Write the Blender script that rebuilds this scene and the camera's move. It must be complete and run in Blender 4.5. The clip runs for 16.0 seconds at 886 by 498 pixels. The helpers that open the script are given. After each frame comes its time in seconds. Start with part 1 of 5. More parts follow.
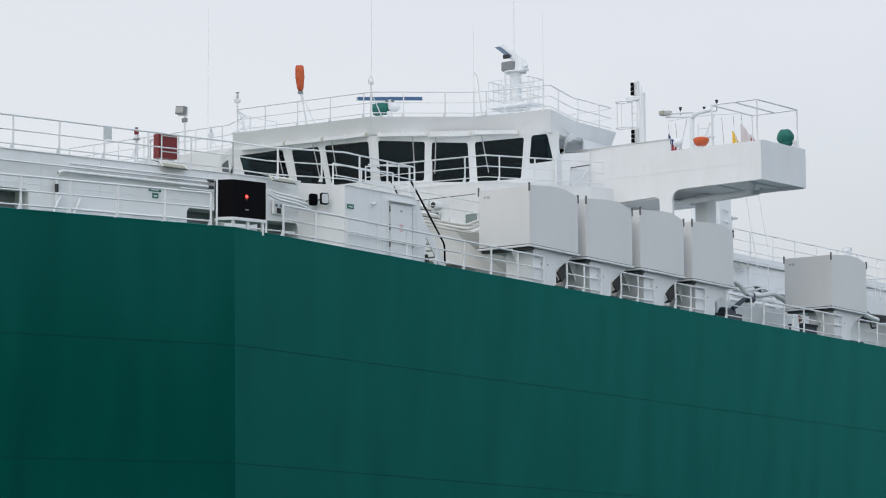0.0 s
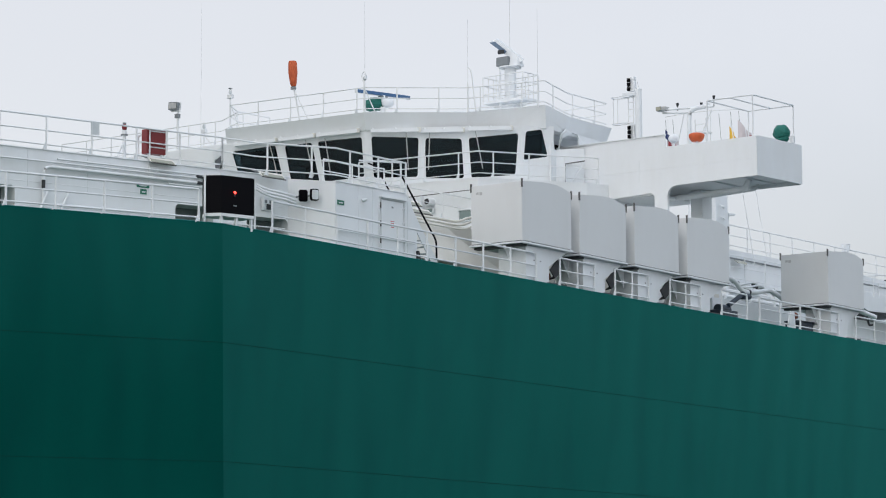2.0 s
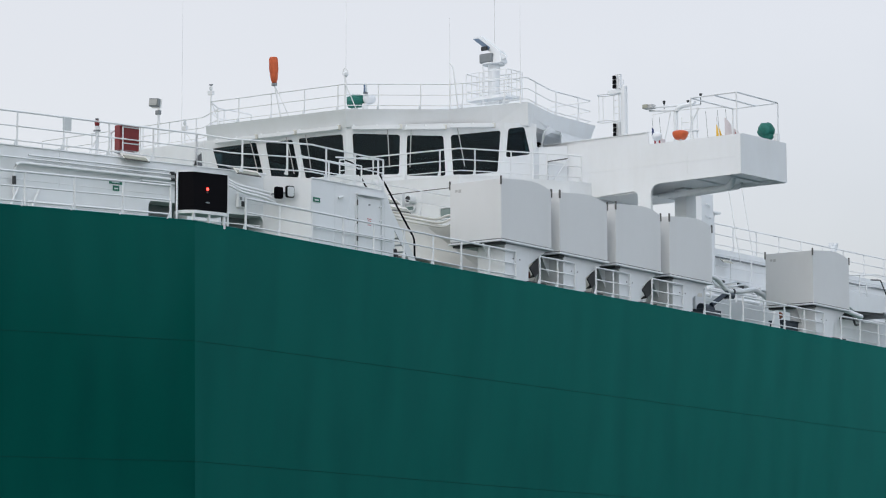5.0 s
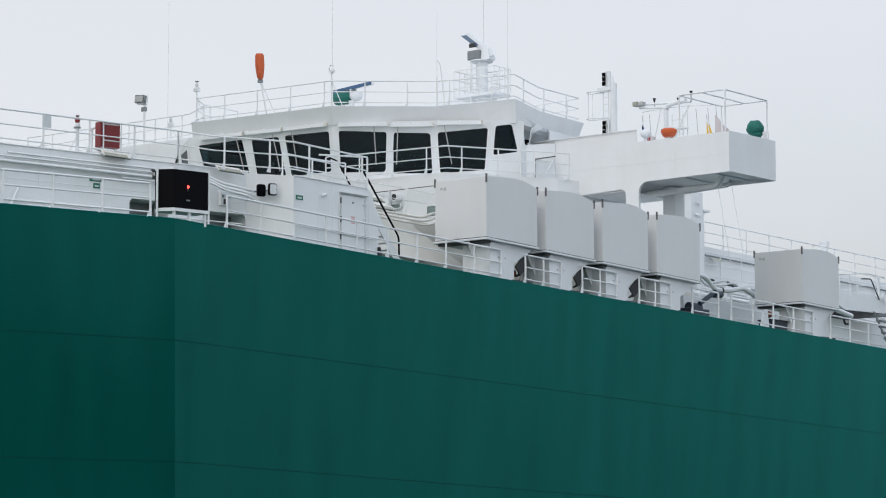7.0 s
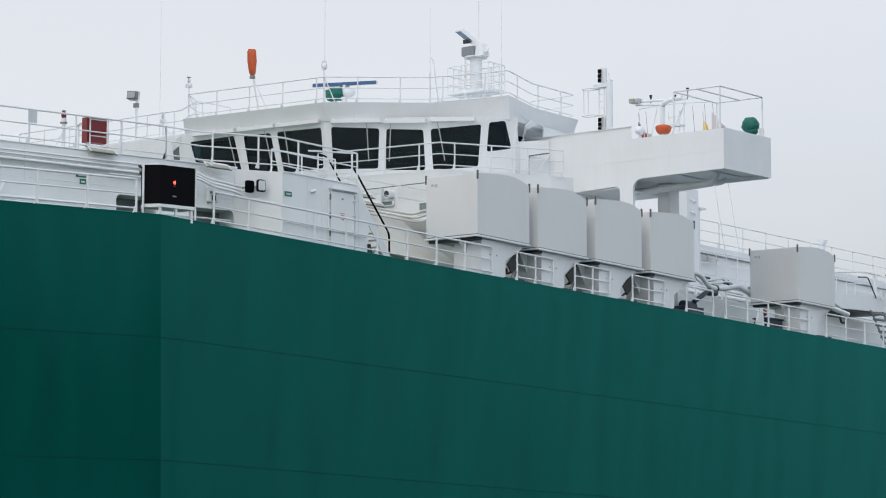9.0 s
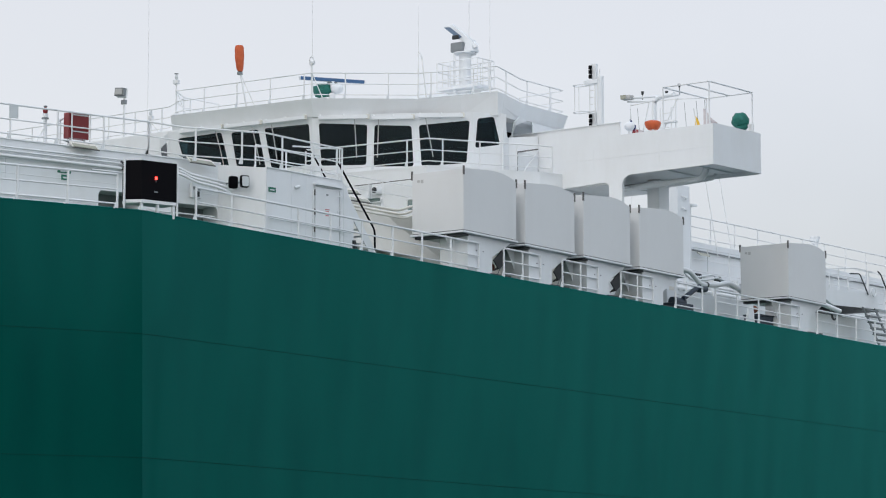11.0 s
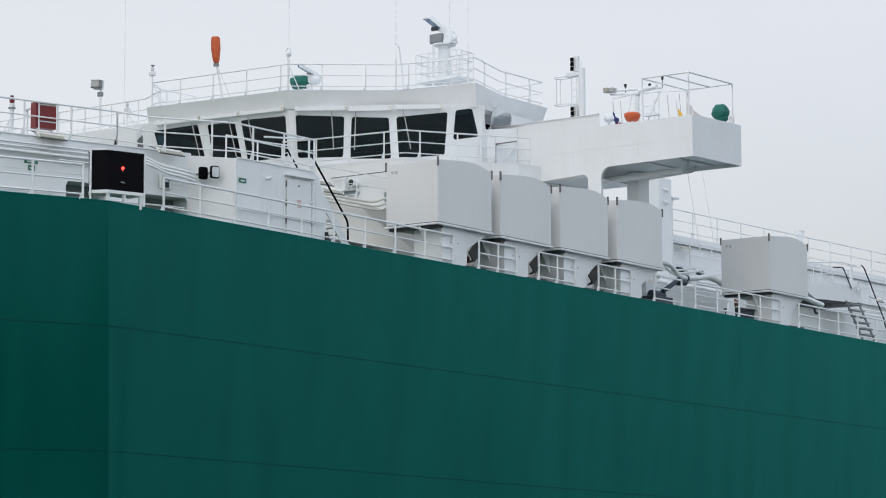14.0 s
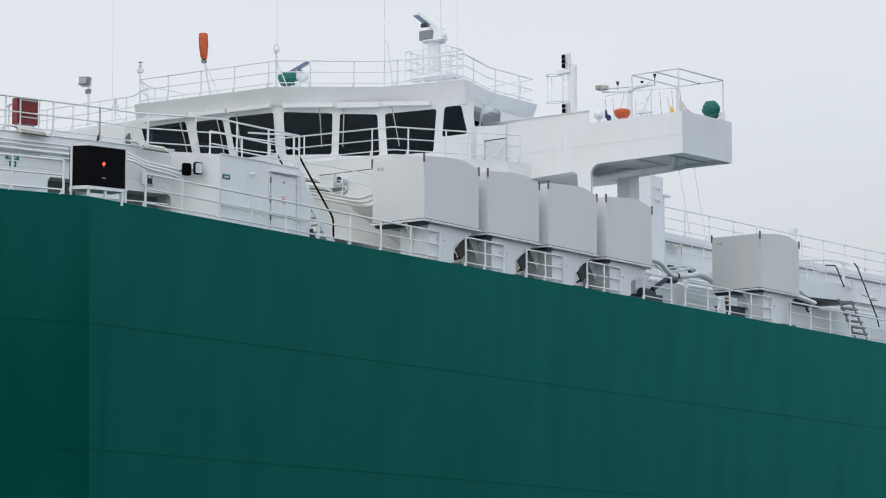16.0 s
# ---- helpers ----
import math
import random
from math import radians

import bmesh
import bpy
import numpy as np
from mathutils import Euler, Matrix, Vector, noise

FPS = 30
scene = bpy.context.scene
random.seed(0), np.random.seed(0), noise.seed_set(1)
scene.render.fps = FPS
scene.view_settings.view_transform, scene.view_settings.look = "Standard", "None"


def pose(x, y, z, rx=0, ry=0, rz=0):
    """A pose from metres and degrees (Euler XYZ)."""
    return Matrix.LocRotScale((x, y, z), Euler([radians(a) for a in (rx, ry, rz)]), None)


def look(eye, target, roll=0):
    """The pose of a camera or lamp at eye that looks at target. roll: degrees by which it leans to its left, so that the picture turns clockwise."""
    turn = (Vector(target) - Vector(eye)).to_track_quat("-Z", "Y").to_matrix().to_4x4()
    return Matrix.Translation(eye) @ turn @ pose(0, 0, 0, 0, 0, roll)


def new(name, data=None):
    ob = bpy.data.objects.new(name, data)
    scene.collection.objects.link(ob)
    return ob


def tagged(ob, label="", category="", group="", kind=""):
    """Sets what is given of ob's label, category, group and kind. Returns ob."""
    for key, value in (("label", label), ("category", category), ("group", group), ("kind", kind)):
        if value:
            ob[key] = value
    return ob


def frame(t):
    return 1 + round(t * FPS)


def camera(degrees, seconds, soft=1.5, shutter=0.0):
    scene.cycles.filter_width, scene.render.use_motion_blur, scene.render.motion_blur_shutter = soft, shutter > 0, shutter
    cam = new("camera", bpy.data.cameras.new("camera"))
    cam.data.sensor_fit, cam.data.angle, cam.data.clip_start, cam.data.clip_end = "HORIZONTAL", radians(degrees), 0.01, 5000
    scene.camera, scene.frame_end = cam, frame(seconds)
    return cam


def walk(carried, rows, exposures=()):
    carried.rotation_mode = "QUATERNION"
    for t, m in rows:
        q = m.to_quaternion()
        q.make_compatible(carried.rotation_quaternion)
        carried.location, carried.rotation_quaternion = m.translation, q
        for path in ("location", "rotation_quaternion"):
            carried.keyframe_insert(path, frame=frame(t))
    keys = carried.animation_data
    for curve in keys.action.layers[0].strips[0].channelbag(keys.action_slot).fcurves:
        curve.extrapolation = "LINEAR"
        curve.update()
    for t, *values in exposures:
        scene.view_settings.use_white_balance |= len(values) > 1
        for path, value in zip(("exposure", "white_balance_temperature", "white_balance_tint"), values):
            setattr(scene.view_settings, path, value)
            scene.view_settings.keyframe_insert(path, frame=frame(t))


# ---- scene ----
cam = camera(19.0, 16.0, soft=1.1)
PATH = [
    (0, (-78.321, -57.447, 5.086), (-76.757, -56.225, 5.335), -0.3),
    (0.5, (-78.085, -57.434, 5.122), (-76.522, -56.211, 5.371), -0.3),
    (1, (-77.872, -57.406, 5.134), (-76.31, -56.183, 5.384), -0.3),
    (1.5, (-77.646, -57.395, 5.124), (-76.084, -56.17, 5.374), -0.3),
    (2, (-77.418, -57.336, 5.152), (-75.856, -56.111, 5.399), -0.3),
    (2.5, (-77.228, -57.383, 5.157), (-75.667, -56.157, 5.404), -0.2),
    (3, (-76.955, -57.286, 5.183), (-75.394, -56.06, 5.429), -0.2),
    (3.5, (-76.78, -57.314, 5.229), (-75.218, -56.089, 5.475), -0.1),
    (4, (-76.555, -57.328, 5.225), (-74.993, -56.103, 5.471), -0.2),
    (6.5, (-75.5, -57.281, 5.339), (-73.938, -56.057, 5.584), -0.1),
    (7, (-75.237, -57.236, 5.38), (-73.674, -56.012, 5.624), -0.1),
    (7.5, (-75.018, -57.145, 5.384), (-73.455, -55.921, 5.629), -0.1),
    (8, (-74.793, -57.191, 5.386), (-73.231, -55.966, 5.63), -0.1),
    (8.5, (-74.552, -57.165, 5.435), (-72.99, -55.94, 5.678), -0.0),
    (9, (-74.312, -57.14, 5.421), (-72.751, -55.913, 5.664), -0.0),
    (11.5, (-73.256, -57.226, 5.344), (-71.696, -55.998, 5.587), -0.1),
    (12, (-73.019, -57.198, 5.37), (-71.458, -55.972, 5.611), -0.1),
    (12.5, (-72.788, -57.183, 5.345), (-71.227, -55.957, 5.587), -0.0),
    (13, (-72.57, -57.175, 5.323), (-71.008, -55.949, 5.565), -0.1),
    (13.5, (-72.331, -57.178, 5.312), (-70.769, -55.952, 5.554), -0.1),
    (14, (-72.13, -57.241, 5.242), (-70.57, -56.014, 5.484), -0.1),
    (14.5, (-71.918, -57.262, 5.254), (-70.357, -56.035, 5.495), -0.1),
    (15, (-71.676, -57.257, 5.229), (-70.115, -56.029, 5.471), -0.1),
    (15.5, (-71.416, -57.257, 5.17), (-69.856, -56.029, 5.413), -0.1),
    (16, (-71.226, -57.26, 5.178), (-69.667, -56.031, 5.421), -0.1),
]
walk(cam, [(t, look(eye, target, roll)) for t, eye, target, roll in PATH])

# ---- world, sun, exposure ----
scene.view_settings.exposure = 0.0
world = bpy.data.worlds.new("overcast_sky")
scene.world = world
world.use_nodes = True
wt = world.node_tree
wt.nodes.clear()
SUN_EL, SUN_AZ = radians(48), math.atan2(-0.25, -0.95)
SUN_DIR = Vector((math.cos(SUN_EL) * math.cos(SUN_AZ), math.cos(SUN_EL) * math.sin(SUN_AZ), math.sin(SUN_EL)))
wout = wt.nodes.new("ShaderNodeOutputWorld")
bg_sky = wt.nodes.new("ShaderNodeBackground")
bg_cloud = wt.nodes.new("ShaderNodeBackground")
wadd = wt.nodes.new("ShaderNodeAddShader")
sky = wt.nodes.new("ShaderNodeTexSky")
sky.sky_type = "NISHITA"
sky.sun_disc = False
sky.sun_elevation, sky.sun_rotation = SUN_EL, math.pi / 2 - SUN_AZ
sky.dust_density, sky.air_density = 3.0, 1.0
bg_sky.inputs["Strength"].default_value = 0.05
wt.links.new(sky.outputs[0], bg_sky.inputs["Color"])
# cloud layer: grey, brightening smoothly towards the veiled sun, with a faint mottling
wtc = wt.nodes.new("ShaderNodeTexCoord")
wdot = wt.nodes.new("ShaderNodeVectorMath")
wdot.operation = "DOT_PRODUCT"
wdot.inputs[1].default_value = SUN_DIR
wt.links.new(wtc.outputs["Generated"], wdot.inputs[0])
wramp = wt.nodes.new("ShaderNodeValToRGB")
wramp.color_ramp.interpolation = "LINEAR"
wramp.color_ramp.elements[0].position, wramp.color_ramp.elements[0].color = 0.0, (0.31, 0.32, 0.342, 1)
wramp.color_ramp.elements[1].position, wramp.color_ramp.elements[1].color = 1.0, (1.06, 1.05, 1.03, 1)
mid_sky = wramp.color_ramp.elements.new(0.16)
mid_sky.color = (0.822, 0.833, 0.85, 1)
wmap = wt.nodes.new("ShaderNodeMapRange")
wmap.inputs["From Min"].default_value, wmap.inputs["From Max"].default_value = -0.75, 1.0
wt.links.new(wdot.outputs["Value"], wmap.inputs["Value"])
wnoise = wt.nodes.new("ShaderNodeTexNoise")
wnoise.inputs["Scale"].default_value, wnoise.inputs["Detail"].default_value = 5.0, 4.0
wt.links.new(wtc.outputs["Generated"], wnoise.inputs["Vector"])
wmadd = wt.nodes.new("ShaderNodeMath")
wmadd.operation = "MULTIPLY_ADD"
wmadd.inputs[1].default_value, wmadd.inputs[2].default_value = 0.10, -0.05
wt.links.new(wnoise.outputs["Fac"], wmadd.inputs[0])
wsum = wt.nodes.new("ShaderNodeMath")
wt.links.new(wmap.outputs[0], wsum.inputs[0])
wt.links.new(wmadd.outputs[0], wsum.inputs[1])
wt.links.new(wsum.outputs[0], wramp.inputs["Fac"])
# hazier and warmer near the horizon, bluer overhead
wsep = wt.nodes.new("ShaderNodeSeparateXYZ")
wt.links.new(wtc.outputs["Generated"], wsep.inputs[0])
whaze = wt.nodes.new("ShaderNodeValToRGB")
whaze.color_ramp.elements[0].position, whaze.color_ramp.elements[0].color = 0.28, (1.015, 0.975, 0.952, 1)
whaze.color_ramp.elements[1].position, whaze.color_ramp.elements[1].color = 0.75, (0.86, 1.0, 1.17, 1)
wt.links.new(wsep.outputs["Z"], whaze.inputs["Fac"])
wmul = wt.nodes.new("ShaderNodeMix")
wmul.data_type, wmul.blend_type = "RGBA", "MULTIPLY"
wmul.inputs["Factor"].default_value = 1.0
wt.links.new(wramp.outputs["Color"], wmul.inputs["A"])
wt.links.new(whaze.outputs["Color"], wmul.inputs["B"])
# the cloud is cooler and brighter on the open harbour side
wside = wt.nodes.new("ShaderNodeMapRange")
wside.inputs["From Min"].default_value, wside.inputs["From Max"].default_value = 0.1, -1.0
wt.links.new(wsep.outputs["Y"], wside.inputs["Value"])
wcool = wt.nodes.new("ShaderNodeMix")
wcool.data_type, wcool.blend_type = "RGBA", "MULTIPLY"
wcool.inputs["B"].default_value = (1.06, 1.14, 1.215, 1)
wt.links.new(wside.outputs[0], wcool.inputs["Factor"])
wt.links.new(wmul.outputs["Result"], wcool.inputs["A"])
wt.links.new(wcool.outputs["Result"], bg_cloud.inputs["Color"])
bg_cloud.inputs["Strength"].default_value = 0.76
wt.links.new(bg_sky.outputs[0], wadd.inputs[0])
wt.links.new(bg_cloud.outputs[0], wadd.inputs[1])
wt.links.new(wadd.outputs[0], wout.inputs["Surface"])
sun = new("sun", bpy.data.lights.new("sun", "SUN"))
sun.data.energy, sun.data.angle, sun.data.color = 0.33, radians(35), (1.0, 0.96, 0.90)
sun.matrix_world = look(SUN_DIR * 200, (0, 0, 0))


# ---- materials ----
def material(name, colour, rough=0.5, metal=0.0, dirt=0.12, dirt_colour=None, scale=1.2, stretch=1.0, bump=0.02, fine=40.0, spec=0.5, wave=0.0, tint=None, ior=1.5, detail=6.0):
    """A painted or plain surface: base colour, large stains and fine grain, uneven gloss, fine relief."""
    m = bpy.data.materials.new(name)
    m.use_nodes = True
    nt = m.node_tree
    bsdf = nt.nodes["Principled BSDF"]
    tc = nt.nodes.new("ShaderNodeTexCoord")
    mp = nt.nodes.new("ShaderNodeMapping")
    mp.inputs["Scale"].default_value = (1, 1, 1 / stretch)
    nt.links.new(tc.outputs["Object"], mp.inputs["Vector"])
    big = nt.nodes.new("ShaderNodeTexNoise")
    big.inputs["Scale"].default_value, big.inputs["Detail"].default_value, big.inputs["Roughness"].default_value = scale, detail, 0.6
    nt.links.new(mp.outputs[0], big.inputs["Vector"])
    small = nt.nodes.new("ShaderNodeTexNoise")
    small.inputs["Scale"].default_value, small.inputs["Detail"].default_value = fine, 3.0
    nt.links.new(tc.outputs["Object"], small.inputs["Vector"])
    ramp = nt.nodes.new("ShaderNodeValToRGB")
    ramp.color_ramp.elements[0].position, ramp.color_ramp.elements[1].position = 0.42, 0.75
    nt.links.new(big.outputs["Fac"], ramp.inputs["Fac"])
    mix = nt.nodes.new("ShaderNodeMix")
    mix.data_type = "RGBA"
    dc = dirt_colour or tuple(c * 0.55 for c in colour)
    mix.inputs["A"].default_value, mix.inputs["B"].default_value = (*colour, 1), (*dc, 1)
    amt = nt.nodes.new("ShaderNodeMath")
    amt.operation = "MULTIPLY"
    amt.inputs[1].default_value = dirt
    nt.links.new(ramp.outputs["Color"], amt.inputs[0])
    add = nt.nodes.new("ShaderNodeMath")
    add.operation = "MULTIPLY_ADD"
    add.inputs[1].default_value = dirt * 0.35
    nt.links.new(small.outputs["Fac"], add.inputs[0])
    nt.links.new(amt.outputs[0], add.inputs[2])
    nt.links.new(add.outputs[0], mix.inputs["Factor"])
    nt.links.new(mix.outputs["Result"], bsdf.inputs["Base Color"])
    rr = nt.nodes.new("ShaderNodeMapRange")
    rr.inputs["To Min"].default_value, rr.inputs["To Max"].default_value = max(0.03, rough - 0.07), min(1.0, rough + 0.1)
    nt.links.new(big.outputs["Fac"], rr.inputs["Value"])
    nt.links.new(rr.outputs[0], bsdf.inputs["Roughness"])
    bsdf.inputs["Metallic"].default_value = metal
    bsdf.inputs["IOR"].default_value = ior
    bsdf.inputs["Specular IOR Level"].default_value = spec
    if tint:
        bsdf.inputs["Specular Tint"].default_value = (*tint, 1)
    if bump:
        bp = nt.nodes.new("ShaderNodeBump")
        bp.inputs["Strength"].default_value, bp.inputs["Distance"].default_value = 0.35, bump
        hsum = nt.nodes.new("ShaderNodeMath")
        hsum.operation = "MULTIPLY_ADD"
        hsum.inputs[1].default_value = 0.12
        nt.links.new(small.outputs["Fac"], hsum.inputs[0])
        nt.links.new(big.outputs["Fac"], hsum.inputs[2])
        nt.links.new(hsum.outputs[0], bp.inputs["Height"])
        last = bp
        if wave:
            mp2 = nt.nodes.new("ShaderNodeMapping")
            mp2.inputs["Scale"].default_value = (1.0, 1.0, 0.10)
            nt.links.new(tc.outputs["Object"], mp2.inputs["Vector"])
            wv = nt.nodes.new("ShaderNodeTexNoise")
            wv.inputs["Scale"].default_value, wv.inputs["Detail"].default_value = 0.8, 0.0
            nt.links.new(mp2.outputs[0], wv.inputs["Vector"])
            b2 = nt.nodes.new("ShaderNodeBump")
            b2.inputs["Strength"].default_value, b2.inputs["Distance"].default_value = 1.0, wave
            nt.links.new(wv.outputs["Fac"], b2.inputs["Height"])
            nt.links.new(bp.outputs[0], b2.inputs["Normal"])
            last = b2
        nt.links.new(last.outputs[0], bsdf.inputs["Normal"])
    return m


def glowing(name, colour, strength):
    m = bpy.data.materials.new(name)
    m.use_nodes = True
    b = m.node_tree.nodes["Principled BSDF"]
    b.inputs["Base Color"].default_value = (*colour, 1)
    b.inputs["Emission Color"].default_value = (*colour, 1)
    b.inputs["Emission Strength"].default_value = strength
    return m


def glass(name, tint):
    m = bpy.data.materials.new(name)
    m.use_nodes = True
    b = m.node_tree.nodes["Principled BSDF"]
    b.inputs["Base Color"].default_value = (*tint, 1)
    b.inputs["Roughness"].default_value = 0.03
    b.inputs["Transmission Weight"].default_value = 1.0
    b.inputs["IOR"].default_value = 1.36
    b.inputs["Specular Tint"].default_value = (0.66, 0.86, 1.0, 1)
    return m


RUST = (0.30, 0.17, 0.09)
M_WHITE = material("white_ship_paint", (0.785, 0.805, 0.82), 0.42, dirt=0.17, dirt_colour=(0.52, 0.50, 0.45), scale=0.9, stretch=3.0, bump=0.01)
M_RAIL = material("white_rail_paint", (0.77, 0.785, 0.795), 0.45, dirt=0.10, dirt_colour=(0.5, 0.45, 0.38), scale=3.0, bump=0.0)
M_COVER = material("cover_panel_paint", (0.705, 0.712, 0.71), 0.6, dirt=0.14, dirt_colour=(0.52, 0.51, 0.48), scale=0.7, stretch=2.0, bump=0.012)
M_CREAM = material("weathered_cream_paint", (0.72, 0.70, 0.64), 0.5, dirt=0.2, dirt_colour=(0.5, 0.45, 0.36), scale=1.5, bump=0.01)
M_GREEN = material("green_hull_paint", (0.0, 0.065, 0.050), 0.5, dirt=0.55, dirt_colour=(0.0, 0.050, 0.040), scale=1.1, stretch=3.5, bump=0.002, fine=25, wave=0.2, spec=0.0, detail=0.5)
# the hull's gloss coat mirrors only the green and blue of the sky
gt = M_GREEN.node_tree
coat = gt.nodes.new("ShaderNodeBsdfGlossy")
coat.inputs["Color"].default_value, coat.inputs["Roughness"].default_value = (0.17, 0.96, 0.95, 1), 0.2
fres = gt.nodes.new("ShaderNodeFresnel")
fres.inputs["IOR"].default_value = 1.455
coat_mix = gt.nodes.new("ShaderNodeMixShader")
gt.links.new(fres.outputs[0], coat_mix.inputs[0])
gt.links.new(gt.nodes["Principled BSDF"].outputs[0], coat_mix.inputs[1])
gt.links.new(coat.outputs[0], coat_mix.inputs[2])
gt.links.new(gt.nodes["Principled BSDF"].inputs["Normal"].links[0].from_socket, coat.inputs["Normal"])
gt.links.new(coat_mix.outputs[0], gt.nodes["Material Output"].inputs["Surface"])
M_SEAM = material("weld_seam", (0.006, 0.046, 0.036), 0.6, dirt=0.3, dirt_colour=(0.02, 0.034, 0.022), scale=1.5, bump=0.0, spec=0.0)
M_DECK = material("green_deck_paint", (0.05, 0.12, 0.09), 0.7, dirt=0.3, scale=1.0)
M_BLACK = material("matt_black_paint", (0.003, 0.003, 0.0045), 0.5, dirt=0.2, bump=0.004, spec=0.06)
M_DARK = material("dark_steel_and_tray_shade", (0.035, 0.038, 0.042), 0.5, metal=0.3, dirt=0.3, scale=4.0)
M_NAVY = material("navy_equipment_paint", (0.022, 0.036, 0.055), 0.45, dirt=0.3, scale=3.0)
M_CLIP = material("dull_clip_steel", (0.11, 0.105, 0.10), 0.5, dirt=0.3, scale=6.0)
M_SCANNER = material("blue_grey_scanner_face", (0.13, 0.19, 0.27), 0.4, dirt=0.2, scale=4.0)
M_PORT = material("green_port_glass", (0.20, 0.27, 0.26), 0.12, dirt=0.3, scale=3.0)
M_GREY = material("grey_equipment_and_recess_shade", (0.22, 0.24, 0.25), 0.45, dirt=0.25, scale=3.0)
M_RED = material("red_panel_paint", (0.20, 0.013, 0.015), 0.45, dirt=0.2, scale=3.0)
M_ORANGE = material("faded_orange_cloth", (0.62, 0.13, 0.045), 0.8, dirt=0.5, dirt_colour=(0.36, 0.05, 0.02), scale=4.0, bump=0.03)
M_BOWL = material("orange_plastic", (0.66, 0.12, 0.035), 0.4, dirt=0.25, scale=4.0)
M_TARP = material("green_tarpaulin", (0.006, 0.15, 0.115), 0.6, dirt=0.4, scale=6.0, bump=0.05)
M_BLUE = material("blue_scanner_face", (0.04, 0.115, 0.25), 0.35, dirt=0.2, scale=4.0)
M_YELLOW = material("yellow_flag_cloth", (0.80, 0.50, 0.06), 0.85, dirt=0.2, scale=4.0)
M_FLAGRED = material("red_flag_cloth", (0.34, 0.05, 0.06), 0.85, dirt=0.2, scale=4.0)
M_FLAGWHITE = material("white_flag_cloth", (0.62, 0.57, 0.58), 0.85, dirt=0.2, scale=4.0)
M_FLAGBLUE = material("navy_flag_cloth", (0.03, 0.05, 0.16), 0.85, dirt=0.2, scale=4.0)
M_SIGN = material("green_sign", (0.01, 0.16, 0.10), 0.5, dirt=0.2, scale=5.0)
M_PALE = material("pale_sign_print", (0.62, 0.65, 0.66), 0.6, dirt=0.1, scale=5.0)
M_PINK = material("red_print", (0.55, 0.12, 0.12), 0.6, dirt=0.2, scale=5.0)
M_LAMPGLASS = material("lamp_lens", (0.36, 0.36, 0.29), 0.2, dirt=0.1, scale=5.0)
M_RUST = material("rusty_steel", (0.22, 0.075, 0.04), 0.8, dirt=0.5, scale=6.0)
M_PRINT = material("faded_print", (0.47, 0.47, 0.46), 0.6, dirt=0.1, scale=5.0)
# near-black, so the unlit room's darkness is put into its colour
M_UNLIT = material("unlit_wheelhouse_black", (0.005, 0.014, 0.018), 0.8, dirt=0.2, scale=2.0)
M_GLASS = glass("tinted_window_glass", (0.07, 0.15, 0.17))
M_REDGLOW = glowing("red_lamp_glow", (1.0, 0.04, 0.03), 6.0)
# dark colour for the unseen bank that the bow plating reflects
M_UNSEEN_BANK = material("unseen_bank_dark", (0.035, 0.055, 0.03), 0.9, dirt=0.6, scale=0.6, bump=0.4, fine=3.0)
M_WATER = material("harbour_water", (0.05, 0.085, 0.09), 0.12, dirt=0.3, scale=0.3, bump=0.5, fine=2.0)

# ---- mesh helpers ----
ORIGIN = {}


def thing(name, at, label, category, group="", kind=""):
    ob = new(name)
    ob.location = at
    ORIGIN[ob] = Vector(at)
    return tagged(ob, label, category, group, kind)


def finish(bm, name, mat, smooth=False):
    bmesh.ops.recalc_face_normals(bm, faces=bm.faces)
    me = bpy.data.meshes.new(name)
    bm.to_mesh(me)
    bm.free()
    me.materials.append(mat)
    if smooth:
        me.polygons.foreach_set("use_smooth", [True] * len(me.polygons))
        me.set_sharp_from_angle(angle=radians(40))
    return me


def part(name, bm, mat, parent, label="", smooth=False):
    """One mesh object, given in world places, under a thing or a part of it."""
    bm.transform(Matrix.Translation(-ORIGIN[parent]))
    ob = new(name, finish(bm, name, mat, smooth))
    ob.parent = parent
    ORIGIN[ob] = ORIGIN[parent]
    return tagged(ob, label)


def single(name, bm, mat, at, label, category, group="", kind="", smooth=False):
    """A thing of one mesh."""
    bm.transform(Matrix.Translation(-Vector(at)))
    ob = new(name, finish(bm, name, mat, smooth))
    ob.location = at
    ORIGIN[ob] = Vector(at)
    return tagged(ob, label, category, group, kind)


def B():
    return bmesh.new()


def prism(bm, ring, shift):
    """A closed solid: a flat polygon pushed along a vector."""
    a = [bm.verts.new(p) for p in ring]
    b = [bm.verts.new(Vector(p) + Vector(shift)) for p in ring]
    bm.faces.new(a)
    bm.faces.new(b[::-1])
    n = len(a)
    for i in range(n):
        bm.faces.new((a[i], a[(i + 1) % n], b[(i + 1) % n], b[i]))
    return bm


def loft(bm, low, high):
    """A closed solid between two polygons of as many corners."""
    a = [bm.verts.new(p) for p in low]
    b = [bm.verts.new(p) for p in high]
    bm.faces.new(a)
    bm.faces.new(b[::-1])
    n = len(a)
    for i in range(n):
        bm.faces.new((a[i], a[(i + 1) % n], b[(i + 1) % n], b[i]))
    return bm


